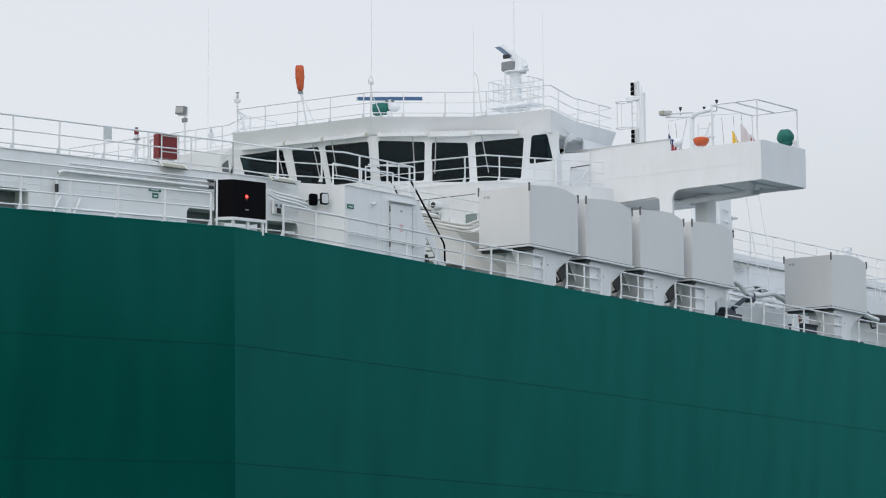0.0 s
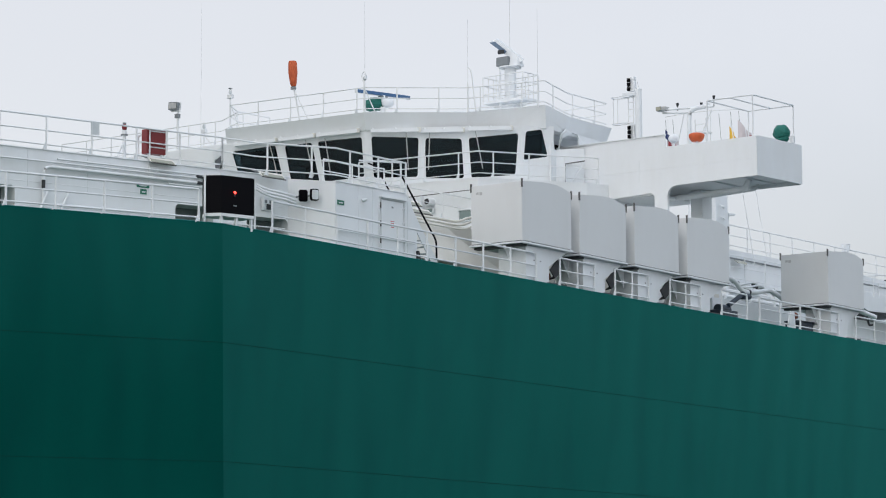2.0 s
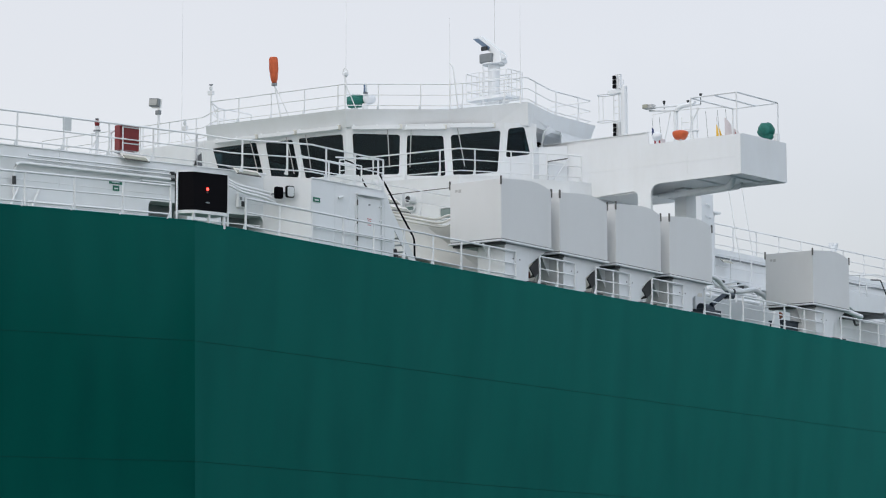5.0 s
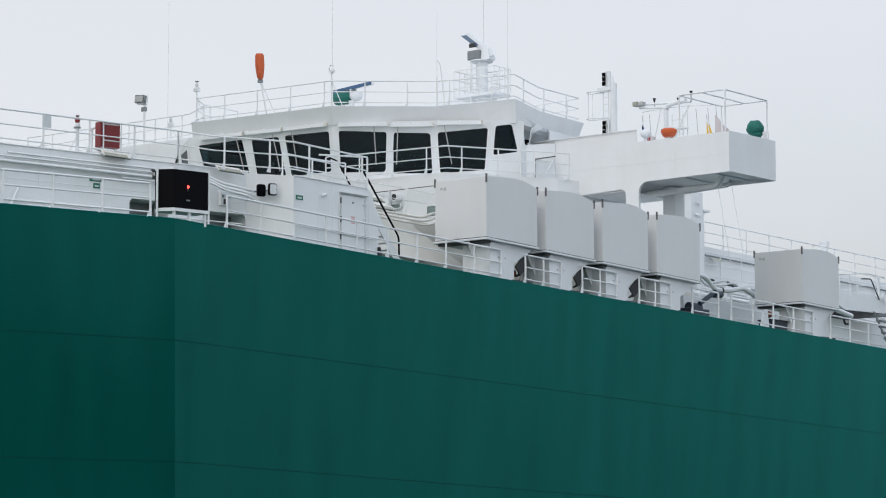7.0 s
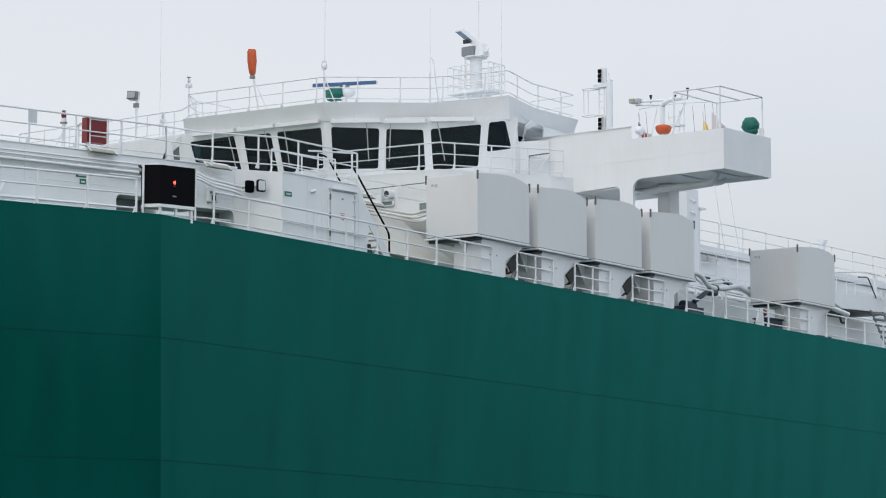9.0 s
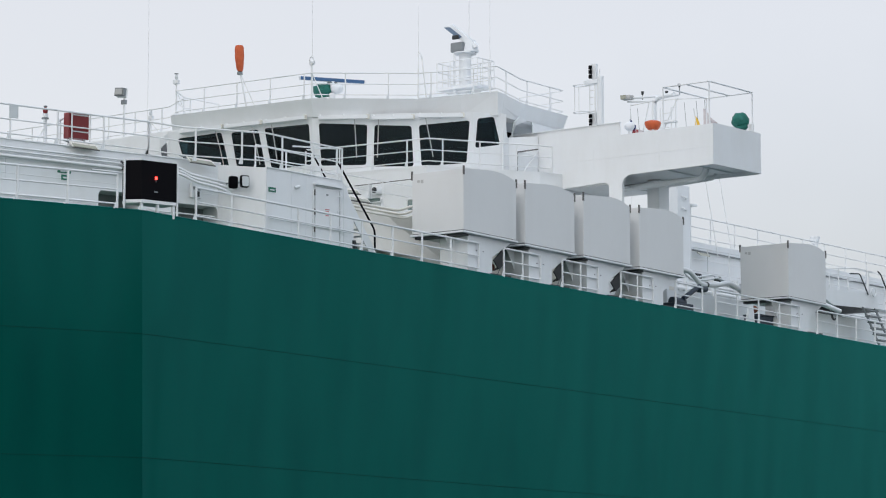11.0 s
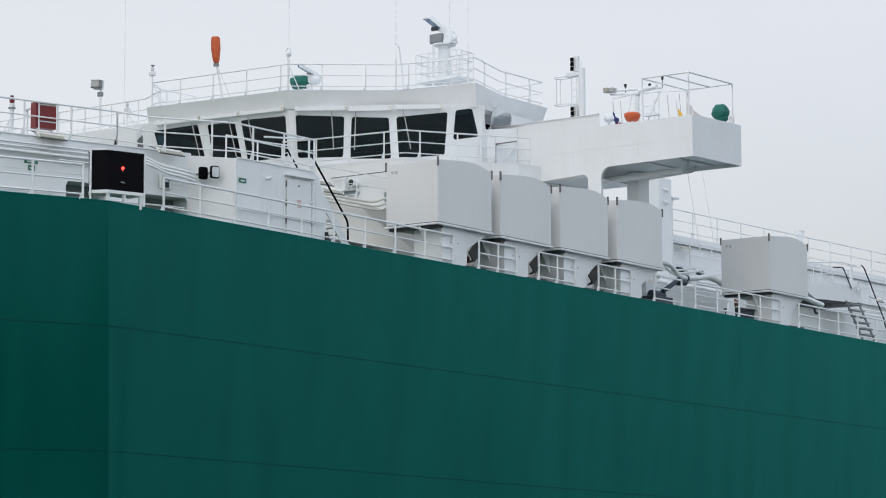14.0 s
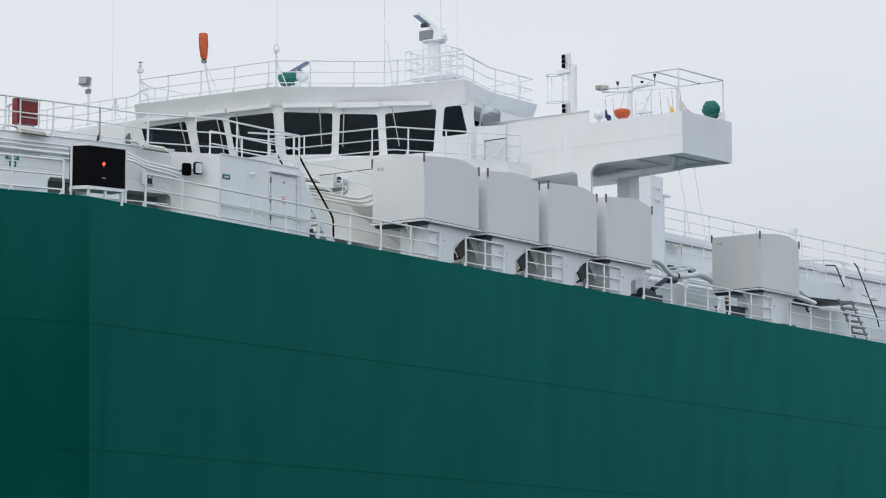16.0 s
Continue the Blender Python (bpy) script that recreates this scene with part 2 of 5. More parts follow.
def box(bm, lo, hi, bevel=0.0, slope=0.0):
    x0, y0, z0 = lo
    x1, y1, z1 = hi
    before = len(bm.verts)
    loft(bm, [(x0, y0, z0), (x1, y0, z0 + slope), (x1, y1, z0 + slope), (x0, y1, z0)],
         [(x0, y0, z1), (x1, y0, z1 + slope), (x1, y1, z1 + slope), (x0, y1, z1)])
    if bevel:
        bm.verts.ensure_lookup_table()
        vs = set(bm.verts[before:])
        edges = [e for e in bm.edges if e.verts[0] in vs and e.verts[1] in vs]
        bmesh.ops.bevel(bm, geom=edges, offset=bevel, segments=2, affect="EDGES", profile=0.6)
    return bm


def tube(bm, pts, r, n=8, r_end=None):
    """A round bar along a line of points."""
    pts = [Vector(p) for p in pts]
    rings = []
    for i, p in enumerate(pts):
        a = (pts[i] - pts[i - 1]).normalized() if i else None
        b = (pts[i + 1] - pts[i]).normalized() if i + 1 < len(pts) else None
        d = (a + b).normalized() if a and b else (a or b)
        up = Vector((0, 0, 1)) if abs(d.z) < 0.9 else Vector((1, 0, 0))
        s = d.cross(up).normalized()
        u = s.cross(d)
        rad = r if r_end is None else r + (r_end - r) * i / (len(pts) - 1)
        grow = 1.0 if not (a and b) else 1.0 / max(0.6, a.dot(d))
        rings.append([bm.verts.new(p + (s * math.cos(k * math.tau / n) + u * math.sin(k * math.tau / n)) * rad * grow) for k in range(n)])
    for p, q in zip(rings, rings[1:]):
        for k in range(n):
            bm.faces.new((p[k], p[(k + 1) % n], q[(k + 1) % n], q[k]))
    bm.faces.new(rings[0][::-1])
    bm.faces.new(rings[-1])
    return bm


def bent(pts, r=0.15, n=4):
    """A line with its corners rounded."""
    pts = [Vector(p) for p in pts]
    out = [pts[0]]
    for a, p, b in zip(pts, pts[1:], pts[2:]):
        u, v = (a - p), (b - p)
        k = min(r, u.length * 0.45, v.length * 0.45)
        s, e = p + u.normalized() * k, p + v.normalized() * k
        for i in range(n + 1):
            t = i / n
            out.append(s * (1 - t) ** 2 + p * 2 * t * (1 - t) + e * t * t)
    return out + [pts[-1]]


def lump(bm, at, size, seed=0, rough=0.12, seg=14, rings=9):
    """A rounded, slightly uneven body."""
    m = Matrix.LocRotScale(at, None, size)
    before = len(bm.verts)
    bmesh.ops.create_uvsphere(bm, u_segments=seg, v_segments=rings, radius=1.0)
    bm.verts.ensure_lookup_table()
    for v in bm.verts[before:]:
        k = 1 + rough * noise.noise(v.co * 2.2 + Vector((seed, 0, 0)))
        v.co = m @ (v.co * k)
    return bm


def disc(bm, a, b, r, n=16):
    return tube(bm, [a, b], r, n)


def along(pts, d):
    """The place at distance d along a line of points."""
    pts = [Vector(p) for p in pts]
    for a, b in zip(pts, pts[1:]):
        k = (b - a).length
        if d <= k + 1e-6:
            return a.lerp(b, d / k)
        d -= k
    return pts[-1]


def railing(base, height, label, bars=3, posts=None, gap=1.6, r=0.03, group="deck railings", closed_ends=True, feet=True, mat=None):
    """A railing over a line of foot points: top bar, lower bars, posts with splayed feet."""
    mat = mat or M_RAIL
    base = [Vector(p) for p in base]
    ob = thing("railing", base[0], label, "railing", group)
    length = sum((b - a).length for a, b in zip(base, base[1:]))
    for k, share in enumerate((1.0, 0.57, 0.15)[:bars]):
        z = height * share
        line = [p + Vector((0, 0, z)) for p in base]
        part("top_bar" if k == 0 else "bar", tube(B(), bent(line, 0.12), r if k == 0 else r * 0.75), mat, ob, smooth=True)
    stops = posts if posts is not None else [i * length / max(1, round(length / gap)) for i in range(max(1, round(length / gap)) + 1)]
    me = None
    for d in stops:
        p = along(base, d)
        if me is None:
            bm = tube(B(), [(0, 0, 0), (0, 0, height)], r * 1.05)
            if feet:
                prism(bm, [(-0.16, -0.008, 0), (0.0, -0.008, 0.34), (0.02, -0.008, 0.34), (0.02, -0.008, 0)], (0, 0.016, 0))
            me = finish(bm, "post", mat)
        o = new("post", me)
        o.parent = ob
        o.location = p - ORIGIN[ob]
    return ob

# ---- plan of the ship: x runs aft, y runs inboard from the port side, z up from the water ----
def deck_z(x):
    return 15.92 - 0.024 * max(x, -16.4)


def side_y(x):
    """The port side at deck level: straight aft, a knuckle, then turning in towards the bow."""
    return -0.62 + 0.295 * max(0.0, -16.4 - x)


FLARE = 0.10
CENTRE = 17.6
SIDE = [(x, side_y(x)) for x in (130, 90, 60, 40, 30, 20, 10, 0, -8, -16.4, -20, -25, -30, -36)] + [(-43, 8.0), (-48, 12.0), (-50.5, CENTRE)]


def hull_point(x, y, drop):
    s = 1 if y < CENTRE - 0.01 else (-1 if y > CENTRE + 0.01 else 0)
    k = drop * FLARE
    return (x + k * 0.79, y + s * k * 0.61, deck_z(x) - drop)


hull = thing("hull", (0, 0, 8), "dark green painted steel ship side with weld seams", "ship hull", kind="structure")
LEVELS = [0.0, 3.72, 7.46, 11.2, 17.5]
for lo, hi in zip(LEVELS, LEVELS[1:]):
    bm = B()
    cols = [[bm.verts.new(hull_point(x, y, lo + (hi - lo) * k / 3)) for k in range(4)] for x, y in SIDE]
    for a, b in zip(cols, cols[1:]):
        for k in range(3):
            bm.faces.new((a[k], b[k], b[k + 1], a[k + 1]))
    part("hull_strake", bm, M_GREEN, hull)
    if hi < 12:
        line = [Vector(hull_point(x, y, hi)) for x, y in SIDE[:13]]
        part("weld_seam", tube(B(), line, 0.009, 5), M_SEAM, hull)
bm = B()
far = [(x, 2 * CENTRE - y) for x, y in SIDE]
cols = [[bm.verts.new(hull_point(x, y, d)) for d in LEVELS] for x, y in far]
for a, b in zip(cols, cols[1:]):
    for k in range(4):
        bm.faces.new((a[k], b[k], b[k + 1], a[k + 1]))
a = [bm.verts.new(hull_point(*SIDE[0], d)) for d in LEVELS]
b = [bm.verts.new(hull_point(*far[0], d)) for d in LEVELS]
for k in range(4):
    bm.faces.new((a[k], b[k], b[k + 1], a[k + 1]))
part("far_side_plating", bm, M_GREEN, hull)
# the deck edge: a rounded gunwale bar along the side
part("gunwale", tube(B(), [(x, y + 0.03, deck_z(x)) for x, y in SIDE[:14]], 0.035, 8), M_GREEN, hull, smooth=True)

bm = B()
cols = [(bm.verts.new((x, y + 0.03, deck_z(x) - 0.01)), bm.verts.new((x, 2 * CENTRE - y - 0.03, deck_z(x) - 0.01))) for x, y in SIDE[:-1]]
for (a, b), (c, d) in zip(cols, cols[1:]):
    bm.faces.new((a, b, d, c))
single("deck", bm, M_DECK, (0, CENTRE, 16), "green painted steel main deck", "deck", kind="structure")

bm = B()
rings = [0, 60, 150, 400, 1200, 4000]
n = 32
prev = None
for r in rings:
    cur = [bm.verts.new((r * math.cos(k * math.tau / n), r * math.sin(k * math.tau / n), 0)) for k in range(n)] if r else [bm.verts.new((0, 0, 0))]
    if prev:
        for k in range(n):
            if len(prev) == 1:
                bm.faces.new((prev[0], cur[k], cur[(k + 1) % n]))
            else:
                bm.faces.new((prev[k], cur[k], cur[(k + 1) % n], prev[(k + 1) % n]))
    prev = cur
single("water", bm, M_WATER, (0, 0, 0), "dark rippled harbour water", "water", kind="structure")

# unseen bank added across the water, behind the viewpoint, darkening the bow's reflections
bm = B()
rows_of = []
for i in range(61):
    x = -280 + 5.4 * i
    h = 7.5 + 2.0 * noise.noise(Vector((x * 0.06, 0, 0))) + 1.5 * noise.noise(Vector((x * 0.3, 3, 0)))
    rows_of.append([bm.verts.new(p) for p in ((x, -92, -0.5), (x, -95, 2.0), (x, -99, h * 0.75), (x, -106, h), (x, -140, h), (x, -150, -0.5))])
for a, b in zip(rows_of, rows_of[1:]):
    for k in range(5):
        bm.faces.new((a[k], b[k], b[k + 1], a[k + 1]))
single("bank", bm, M_UNSEEN_BANK, (-120, -110, 0), "unseen dark wooded bank added to darken the bow reflections", "bank", kind="structure")

# ---- wheelhouse ----
Z0, Z1 = 22.0, 24.2
FACETS = {
    "front": ((8.22, 22.0), (8.92, 14.5), (7.95, 22.0), (8.70, 14.45)),
    "quarter": ((8.92, 14.5), (11.2, 10.85), (8.70, 14.45), (11.05, 10.72)),
    "corner": ((11.2, 10.85), (12.5, 9.0), (11.05, 10.72), (12.4, 8.8)),
    "side": ((12.5, 9.0), (13.6, 8.15), (12.4, 8.8), (13.5, 7.9)),
}
# windows: facet, four corners (share along the facet, height): top left, top right, bottom right, bottom left
WINDOWS = [
    ("front", (0.061, 23.97), (0.377, 24.03), (0.424, 22.26), (0.118, 22.28)),
    ("front", (0.441, 23.97), (0.633, 23.98), (0.673, 22.25), (0.472, 22.27)),
    ("front", (0.673, 23.99), (0.98, 23.97), (0.985, 22.26), (0.709, 22.22)),
    ("quarter", (0.062, 23.98), (0.53, 23.88), (0.512, 22.2), (0.07, 22.2)),
    ("quarter", (0.595, 23.86), (0.95, 23.80), (0.972, 22.1), (0.575, 22.13)),
    ("corner", (0.03, 23.82), (0.945, 24.0), (0.915, 22.22), (0.086, 22.1)),
    ("side", (0.13, 24.08), (0.62, 24.18), (0.86, 23.02), (0.095, 22.85)),
]


def on_facet(name, u, z, out=0.0):
    a, b, c, d = FACETS[name]
    v = (z - Z0) / (Z1 - Z0)
    lo, hi = Vector((*a, Z0)).lerp(Vector((*c, Z1)), v), Vector((*b, Z0)).lerp(Vector((*d, Z1)), v)
    t = (hi - lo).normalized()
    up = (Vector((*c, Z1)) - Vector((*a, Z0))).normalized()
    nrm = t.cross(up).normalized()
    return lo.lerp(hi, u) + nrm * out


def rounded(corners, r=0.16, n=4):
    """A polygon's corners rounded off."""
    out = []
    k = len(corners)
    for i in range(k):
        a, p, b = corners[i - 1], corners[i], corners[(i + 1) % k]
        s, e = p + (a - p).normalized() * r, p + (b - p).normalized() * r
        for j in range(n + 1):
            t = j / n
            out.append(s * (1 - t) ** 2 + p * 2 * t * (1 - t) + e * t * t)
    return out


wheelhouse = thing("wheelhouse", (12, 14, 21.8), "white painted ship's wheelhouse with dark leaning windows", "wheelhouse")
LOW, HIGH = Z0 - 0.45, Z1 + 0.12
for name in FACETS:
    mine = [w for w in WINDOWS if w[0] == name]
    outward = on_facet(name, 0.5, 23, 1.0) - on_facet(name, 0.5, 23, 0.0)
    rows_low = [(0.0, mine[0][4][1])] + [q for w in mine for q in (w[4], w[3])] + [(1.0, mine[-1][3][1])]
    rows_top = [(0.0, mine[0][1][1])] + [q for w in mine for q in (w[1], w[2])] + [(1.0, mine[-1][2][1])]
    bm = B()
    prism(bm, [on_facet(name, u, z) for u, z in [(0.0, LOW), (1.0, LOW)] + rows_low[::-1]], -outward * 0.12)
    prism(bm, [on_facet(name, u, z) for u, z in [(0.0, HIGH), (1.0, HIGH)] + rows_top[::-1]], -outward * 0.12)
    for k in range(0, len(rows_low), 2):
        prism(bm, [on_facet(name, *q) for q in (rows_low[k], rows_low[k + 1], rows_top[k + 1], rows_top[k])], -outward * 0.12)
    part("wall", bm, M_WHITE, wheelhouse)
for name, tl, tr, br, bl in WINDOWS:
    outward = on_facet(name, 0.5, 23, 1.0) - on_facet(name, 0.5, 23, 0.0)
    ring = [on_facet(name, *q) for q in (tl, tr, br, bl)]
    mid = sum(ring, Vector()) / 4
    # a white frame whose inner corners are rounded, a black gasket and the pane
    inner = rounded([p + (mid - p) * 0.008 for p in ring], 0.12)
    bm = B()
    a = [bm.verts.new(p + outward * 0.004) for p in inner]
    b = [bm.verts.new(p + outward * 0.004 + (p - mid).normalized() * 0.09) for p in inner]
    c = [bm.verts.new(p - outward * 0.09) for p in inner]
    k = len(inner)
    for i in range(k):
        j = (i + 1) % k
        bm.faces.new((a[i], a[j], b[j], b[i]))
        bm.faces.new((a[i], a[j], c[j], c[i]))
    win = part("window", bm, M_WHITE, wheelhouse)
    part("gasket", tube(B(), [p - outward * 0.03 for p in inner + inner[:1]], 0.016, 5), M_BLACK, win)
    part("pane", prism(B(), [p - outward * 0.055 for p in inner], -outward * 0.012), M_GLASS, win)

ROOF = [(7.8, 21.74), (8.42, 14.25), (11.25, 10.87), (12.15, 9.25), (12.95, 7.85), (13.42, 7.92), (13.52, 7.94), (14.78, 8.13), (15.25, 8.2), (18.6, 8.4)]
UNDER = [(8.05, 21.85), (8.68, 14.35), (11.47, 11.0), (12.35, 9.38), (13.12, 8.05), (13.42, 8.1), (13.52, 8.06), (14.78, 8.28), (15.25, 8.42), (18.4, 8.6)]
BACK = [(19.0, 22.6), (9.2, 22.6)]
RISE = {3: (12.15, 9.25, 25.08), 4: (12.95, 7.95, 25.2), 5: (13.42, 8.0, 25.16), 6: (13.52, 8.02, 25.15), 7: (14.78, 8.2, 25.04), 8: (15.25, 8.25, 25.0)}
NOTCH = {6: 24.62, 7: 24.42}
top_ring = [(*q, 24.97) for q in ROOF + BACK]
for k, q in RISE.items():
    top_ring[k] = q
part("roof", loft(B(), [(x, y, NOTCH.get(k, 24.22)) for k, (x, y) in enumerate(UNDER + BACK)], top_ring), M_WHITE, wheelhouse)
part("eave", loft(B(), [(x + 0.25, y + 0.25, 24.10) for x, y in UNDER + BACK], [(x, y, 24.22) for x, y in UNDER + BACK]), M_WHITE, wheelhouse)
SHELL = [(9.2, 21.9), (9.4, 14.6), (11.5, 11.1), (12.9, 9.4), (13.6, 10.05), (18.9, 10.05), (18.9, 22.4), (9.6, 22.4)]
part("interior_floor", prism(B(), [(x, y, 21.58) for x, y in SHELL], (0, 0, 0.05)), M_UNLIT, wheelhouse)
part("interior_ceiling", prism(B(), [(x, y, 24.05) for x, y in SHELL], (0, 0, 0.04)), M_UNLIT, wheelhouse)
part("back_wall", box(B(), (18.9, 8.75, 21.55), (19.1, 22.6, 24.2)), M_WHITE, wheelhouse)
part("recess_wall", box(B(), (13.62, 9.9, 21.55), (18.9, 10.0, 24.2)), M_WHITE, wheelhouse)
part("passage_side", box(B(), (13.62, 8.2, 21.55), (13.74, 9.9, 24.2)), M_WHITE, wheelhouse)
# added dark screen that keeps passage light out of the side window
part("passage_light_block", box(B(), (13.45, 8.6, 21.6), (13.6, 10.0, 24.05)), M_UNLIT, wheelhouse)
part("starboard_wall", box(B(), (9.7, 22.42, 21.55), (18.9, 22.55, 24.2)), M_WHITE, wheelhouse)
# added dark backing that keeps the room behind the windows black
part("inner_dark_backing", box(B(), (14.0, 9.05, 21.6), (14.1, 22.4, 24.05)), M_UNLIT, wheelhouse)
# starboard end of the front: a narrow return with its own side lights
SQ = [Vector(p) for p in ((7.95, 22.02, 24.3), (8.22, 22.02, 21.6), (9.5, 23.72, 21.6), (9.25, 23.8, 24.3))]
part("starboard_return", prism(B(), SQ, (0.10, -0.03, 0)), M_WHITE, wheelhouse)


def on_return(u, v, out_by):
    return SQ[1].lerp(SQ[2], u).lerp(SQ[0].lerp(SQ[3], u), v) + Vector((-0.8, 0.6, 0)) * out_by


ring = rounded([on_return(u, v, 0.012) for u, v in ((0.14, 0.86), (0.14, 0.22), (0.9, 0.22), (0.9, 0.86))], 0.12)
win = part("window", tube(B(), ring + ring[:1], 0.035, 6), M_WHITE, wheelhouse)
part("pane", prism(B(), ring, (-0.004, 0.003, 0)), M_NAVY, win, "dark side window pane")
part("console", box(B(), (9.9, 15.0, 21.6), (10.7, 21.5, 22.7), 0.04), M_UNLIT, wheelhouse)
# long casings of the wiper motors over each window
for name, u0, u1, z in (("front", 0.1, 0.395, 24.25), ("front", 0.42, 0.665, 24.25), ("front", 0.69, 0.97, 24.25), ("quarter", 0.07, 0.54, 24.2), ("quarter", 0.58, 0.97, 24.15), ("corner", 0.03, 0.82, 24.2)):
    a, b = on_facet(name, u0, z, 0.12), on_facet(name, u1, z, 0.12)
    visor = part("wiper_casing", prism(B(), [a + Vector((0, 0, -0.075)), b + Vector((0, 0, -0.075)), b + Vector((0, 0, 0.075)), a + Vector((0, 0, 0.075))], on_facet(name, 0.5, 23, 0.11) - on_facet(name, 0.5, 23, 0.0)), M_WHITE, wheelhouse, "white wiper motor casing")
    part("end_block", box(B(), b - Vector((0.09, 0.07, 0.10)), b + Vector((0.03, 0.07, 0.10)), 0.015), M_CREAM, visor)
    for t in (0.02, 0.5, 0.98):
        p = a.lerp(b, t)
        part("bracket", box(B(), p - Vector((0.04, 0.04, 0.09)), p + Vector((0.05, 0.05, 0.12))), M_WHITE, visor)
for name, u0, u1 in (("front", 0.345, 0.385), ("front", 0.60, 0.635), ("front", 0.735, 0.755), ("quarter", 0.41, 0.42), ("quarter", 0.64, 0.62), ("corner", 0.16, 0.30)):
    part("wiper_arm", tube(B(), [on_facet(name, u0, 24.1, 0.1), on_facet(name, (u0 + u1) / 2, 23.3, 0.05), on_facet(name, u1, 22.5, 0.04)], 0.024, 6), M_PRINT, wheelhouse, "grey window wiper arm")
# side screen under the roof edge, with a rounded opening into the passage
SY = 8.12
part("side_screen", prism(B(), [(15.56, SY, 23.1), (18.0, SY + 0.3, 23.1), (18.4, SY + 0.3, 24.24), (15.3, SY + 0.1, 24.3), (15.55, SY, 24.26), (15.66, SY, 24.1)], (0, 0.06, 0)), M_WHITE, wheelhouse)
part("screen_post", prism(B(), [(14.08, SY, 23.1), (14.2, SY, 23.1), (14.24, SY, 23.7), (14.36, SY, 24.12), (14.55, SY, 24.26), (15.3, SY + 0.1, 24.3), (14.8, SY + 0.05, 24.42), (14.3, SY, 23.9)], (0, 0.06, 0)), M_WHITE, wheelhouse)
part("knee_plate", prism(B(), [(13.42, 8.02, 24.24), (13.58, 8.03, 24.24), (13.74, 8.05, 23.4), (13.9, 8.06, 23.3), (13.9, 8.06, 21.72), (13.42, 8.02, 21.72)], (0.0, 0.08, 0)), M_WHITE, wheelhouse)
part("side_pane", box(B(), (16.1, 9.86, 23.3), (16.6, 9.895, 24.1)), M_BLACK, wheelhouse, "small dark side window")

# ---- superstructure under the wheelhouse ----
BASE = [(8.9, 22.5), (8.9, 13.2), (9.35, 8.85), (13.7, 6.35), (14.85, 6.0), (19.0, 6.0), (19.0, 22.6)]
superstructure = thing("superstructure", (14, 16, 16), "white painted steel accommodation block below the wheelhouse", "deckhouse")
part("wall", prism(B(), [(x, y, 15.6) for x, y in BASE], (0, 0, 6.05)), M_WHITE, superstructure)
part("deck_edge", prism(B(), [(x - 0.004, y - 0.004, 21.65) for x, y in BASE], (0, 0, 0.1)), M_WHITE, superstructure)
railing([(8.5, 14.6, 21.75), (8.75, 13.2, 21.75), (9.3, 8.75, 21.75), (13.65, 6.3, 21.75), (14.2, 6.1, 21.75)], 1.08, "white railing before the wheelhouse windows", gap=1.75, group="upper railings")
d = thing("weather_door", (13.3, 6.5, 21.8), "white steel door standing behind the railing", "door")
part("leaf", box(B(), (13.2, 7.12, 21.78), (14.6, 7.16, 22.62)), M_WHITE, d)
part("frame", tube(B(), [(13.17, 7.1, 21.78), (13.17, 7.1, 22.58), (14.6, 7.1, 22.88)], 0.026), M_CLIP, d)
part("stay", tube(B(), [(14.58, 7.05, 22.84), (13.54, 7.05, 21.8)], 0.026), M_RAIL, d)

# ---- bridge wing ----
wing = thing("bridge_wing", (16.8, 2, 21.4), "white box-shaped bridge wing reaching over the ship's side", "bridge wing")
WX0, WX1, WY = 14.8, 18.42, -1.37
# front plate with its leg and the arch beside it
leg = [(WX0, WY, 21.46), (WX0, 2.6, 21.42)]
leg += [(WX0, 2.6 + 0.42 * math.sin(a), 21.0 + 0.42 * math.cos(a)) for a in [radians(18 * k) for k in range(6)]]
leg += [(WX0, 3.02, 15.7), (WX0, 3.66, 15.7)]
leg += [(WX0, 3.66 + 0.25 - 0.25 * math.cos(a), 20.95 + 0.25 * math.sin(a)) for a in [radians(18 * k) for k in range(6)]]
leg += [(WX0, 6.0, 21.12), (WX0, 6.0, 21.6), (WX0, 8.7, 21.6), (WX0, 8.7, 23.1), (WX0, WY, 23.1)]
part("front_plate", prism(B(), leg, (0.14, 0, 0)), M_WHITE, wing)
part("end_plate", box(B(), (WX0 + 0.143, WY, 21.47), (WX1, WY + 0.1, 23.13), 0.0, 0.02), M_WHITE, wing)
part("aft_plate", box(B(), (WX1 - 0.1, WY + 0.103, 21.47), (WX1, 8.7, 23.13)), M_WHITE, wing)
part("floor_plate", box(B(), (WX0 + 0.143, WY + 0.103, 21.62), (WX1 - 0.103, 8.7, 21.72)), M_WHITE, wing)
for y in (-0.2, 1.4):
    part("floor_stiffener", box(B(), (WX0 + 0.15, y, 21.56), (WX1 - 0.11, y + 0.03, 21.62)), M_WHITE, wing)
part("wind_deflector", prism(B(), [Vector(p) for p in ((WX0 - 0.005, 3.05, 22.68), (WX0 - 0.005, 6.86, 22.68), (WX0 - 0.005, 6.86, 23.6), (WX0 - 0.005, 3.12, 23.62))], (0.06, 0, 0)), M_WHITE, wing)
part("bulwark_plate", prism(B(), [(WX0 + 0.02, 6.87, 23.0), (WX0 + 0.02, 8.68, 23.0), (WX0 + 0.02, 8.68, 23.6), (WX0 + 0.02, 6.87, 23.6)], (0.05, 0, 0)), M_WHITE, wing)
part("passage_bulwark", prism(B(), [(13.86, 8.06, 21.76), (14.76, 7.2, 21.76), (14.76, 7.2, 23.45), (13.86, 8.06, 23.38)], (0.03, 0.05, 0)), M_WHITE, wing)
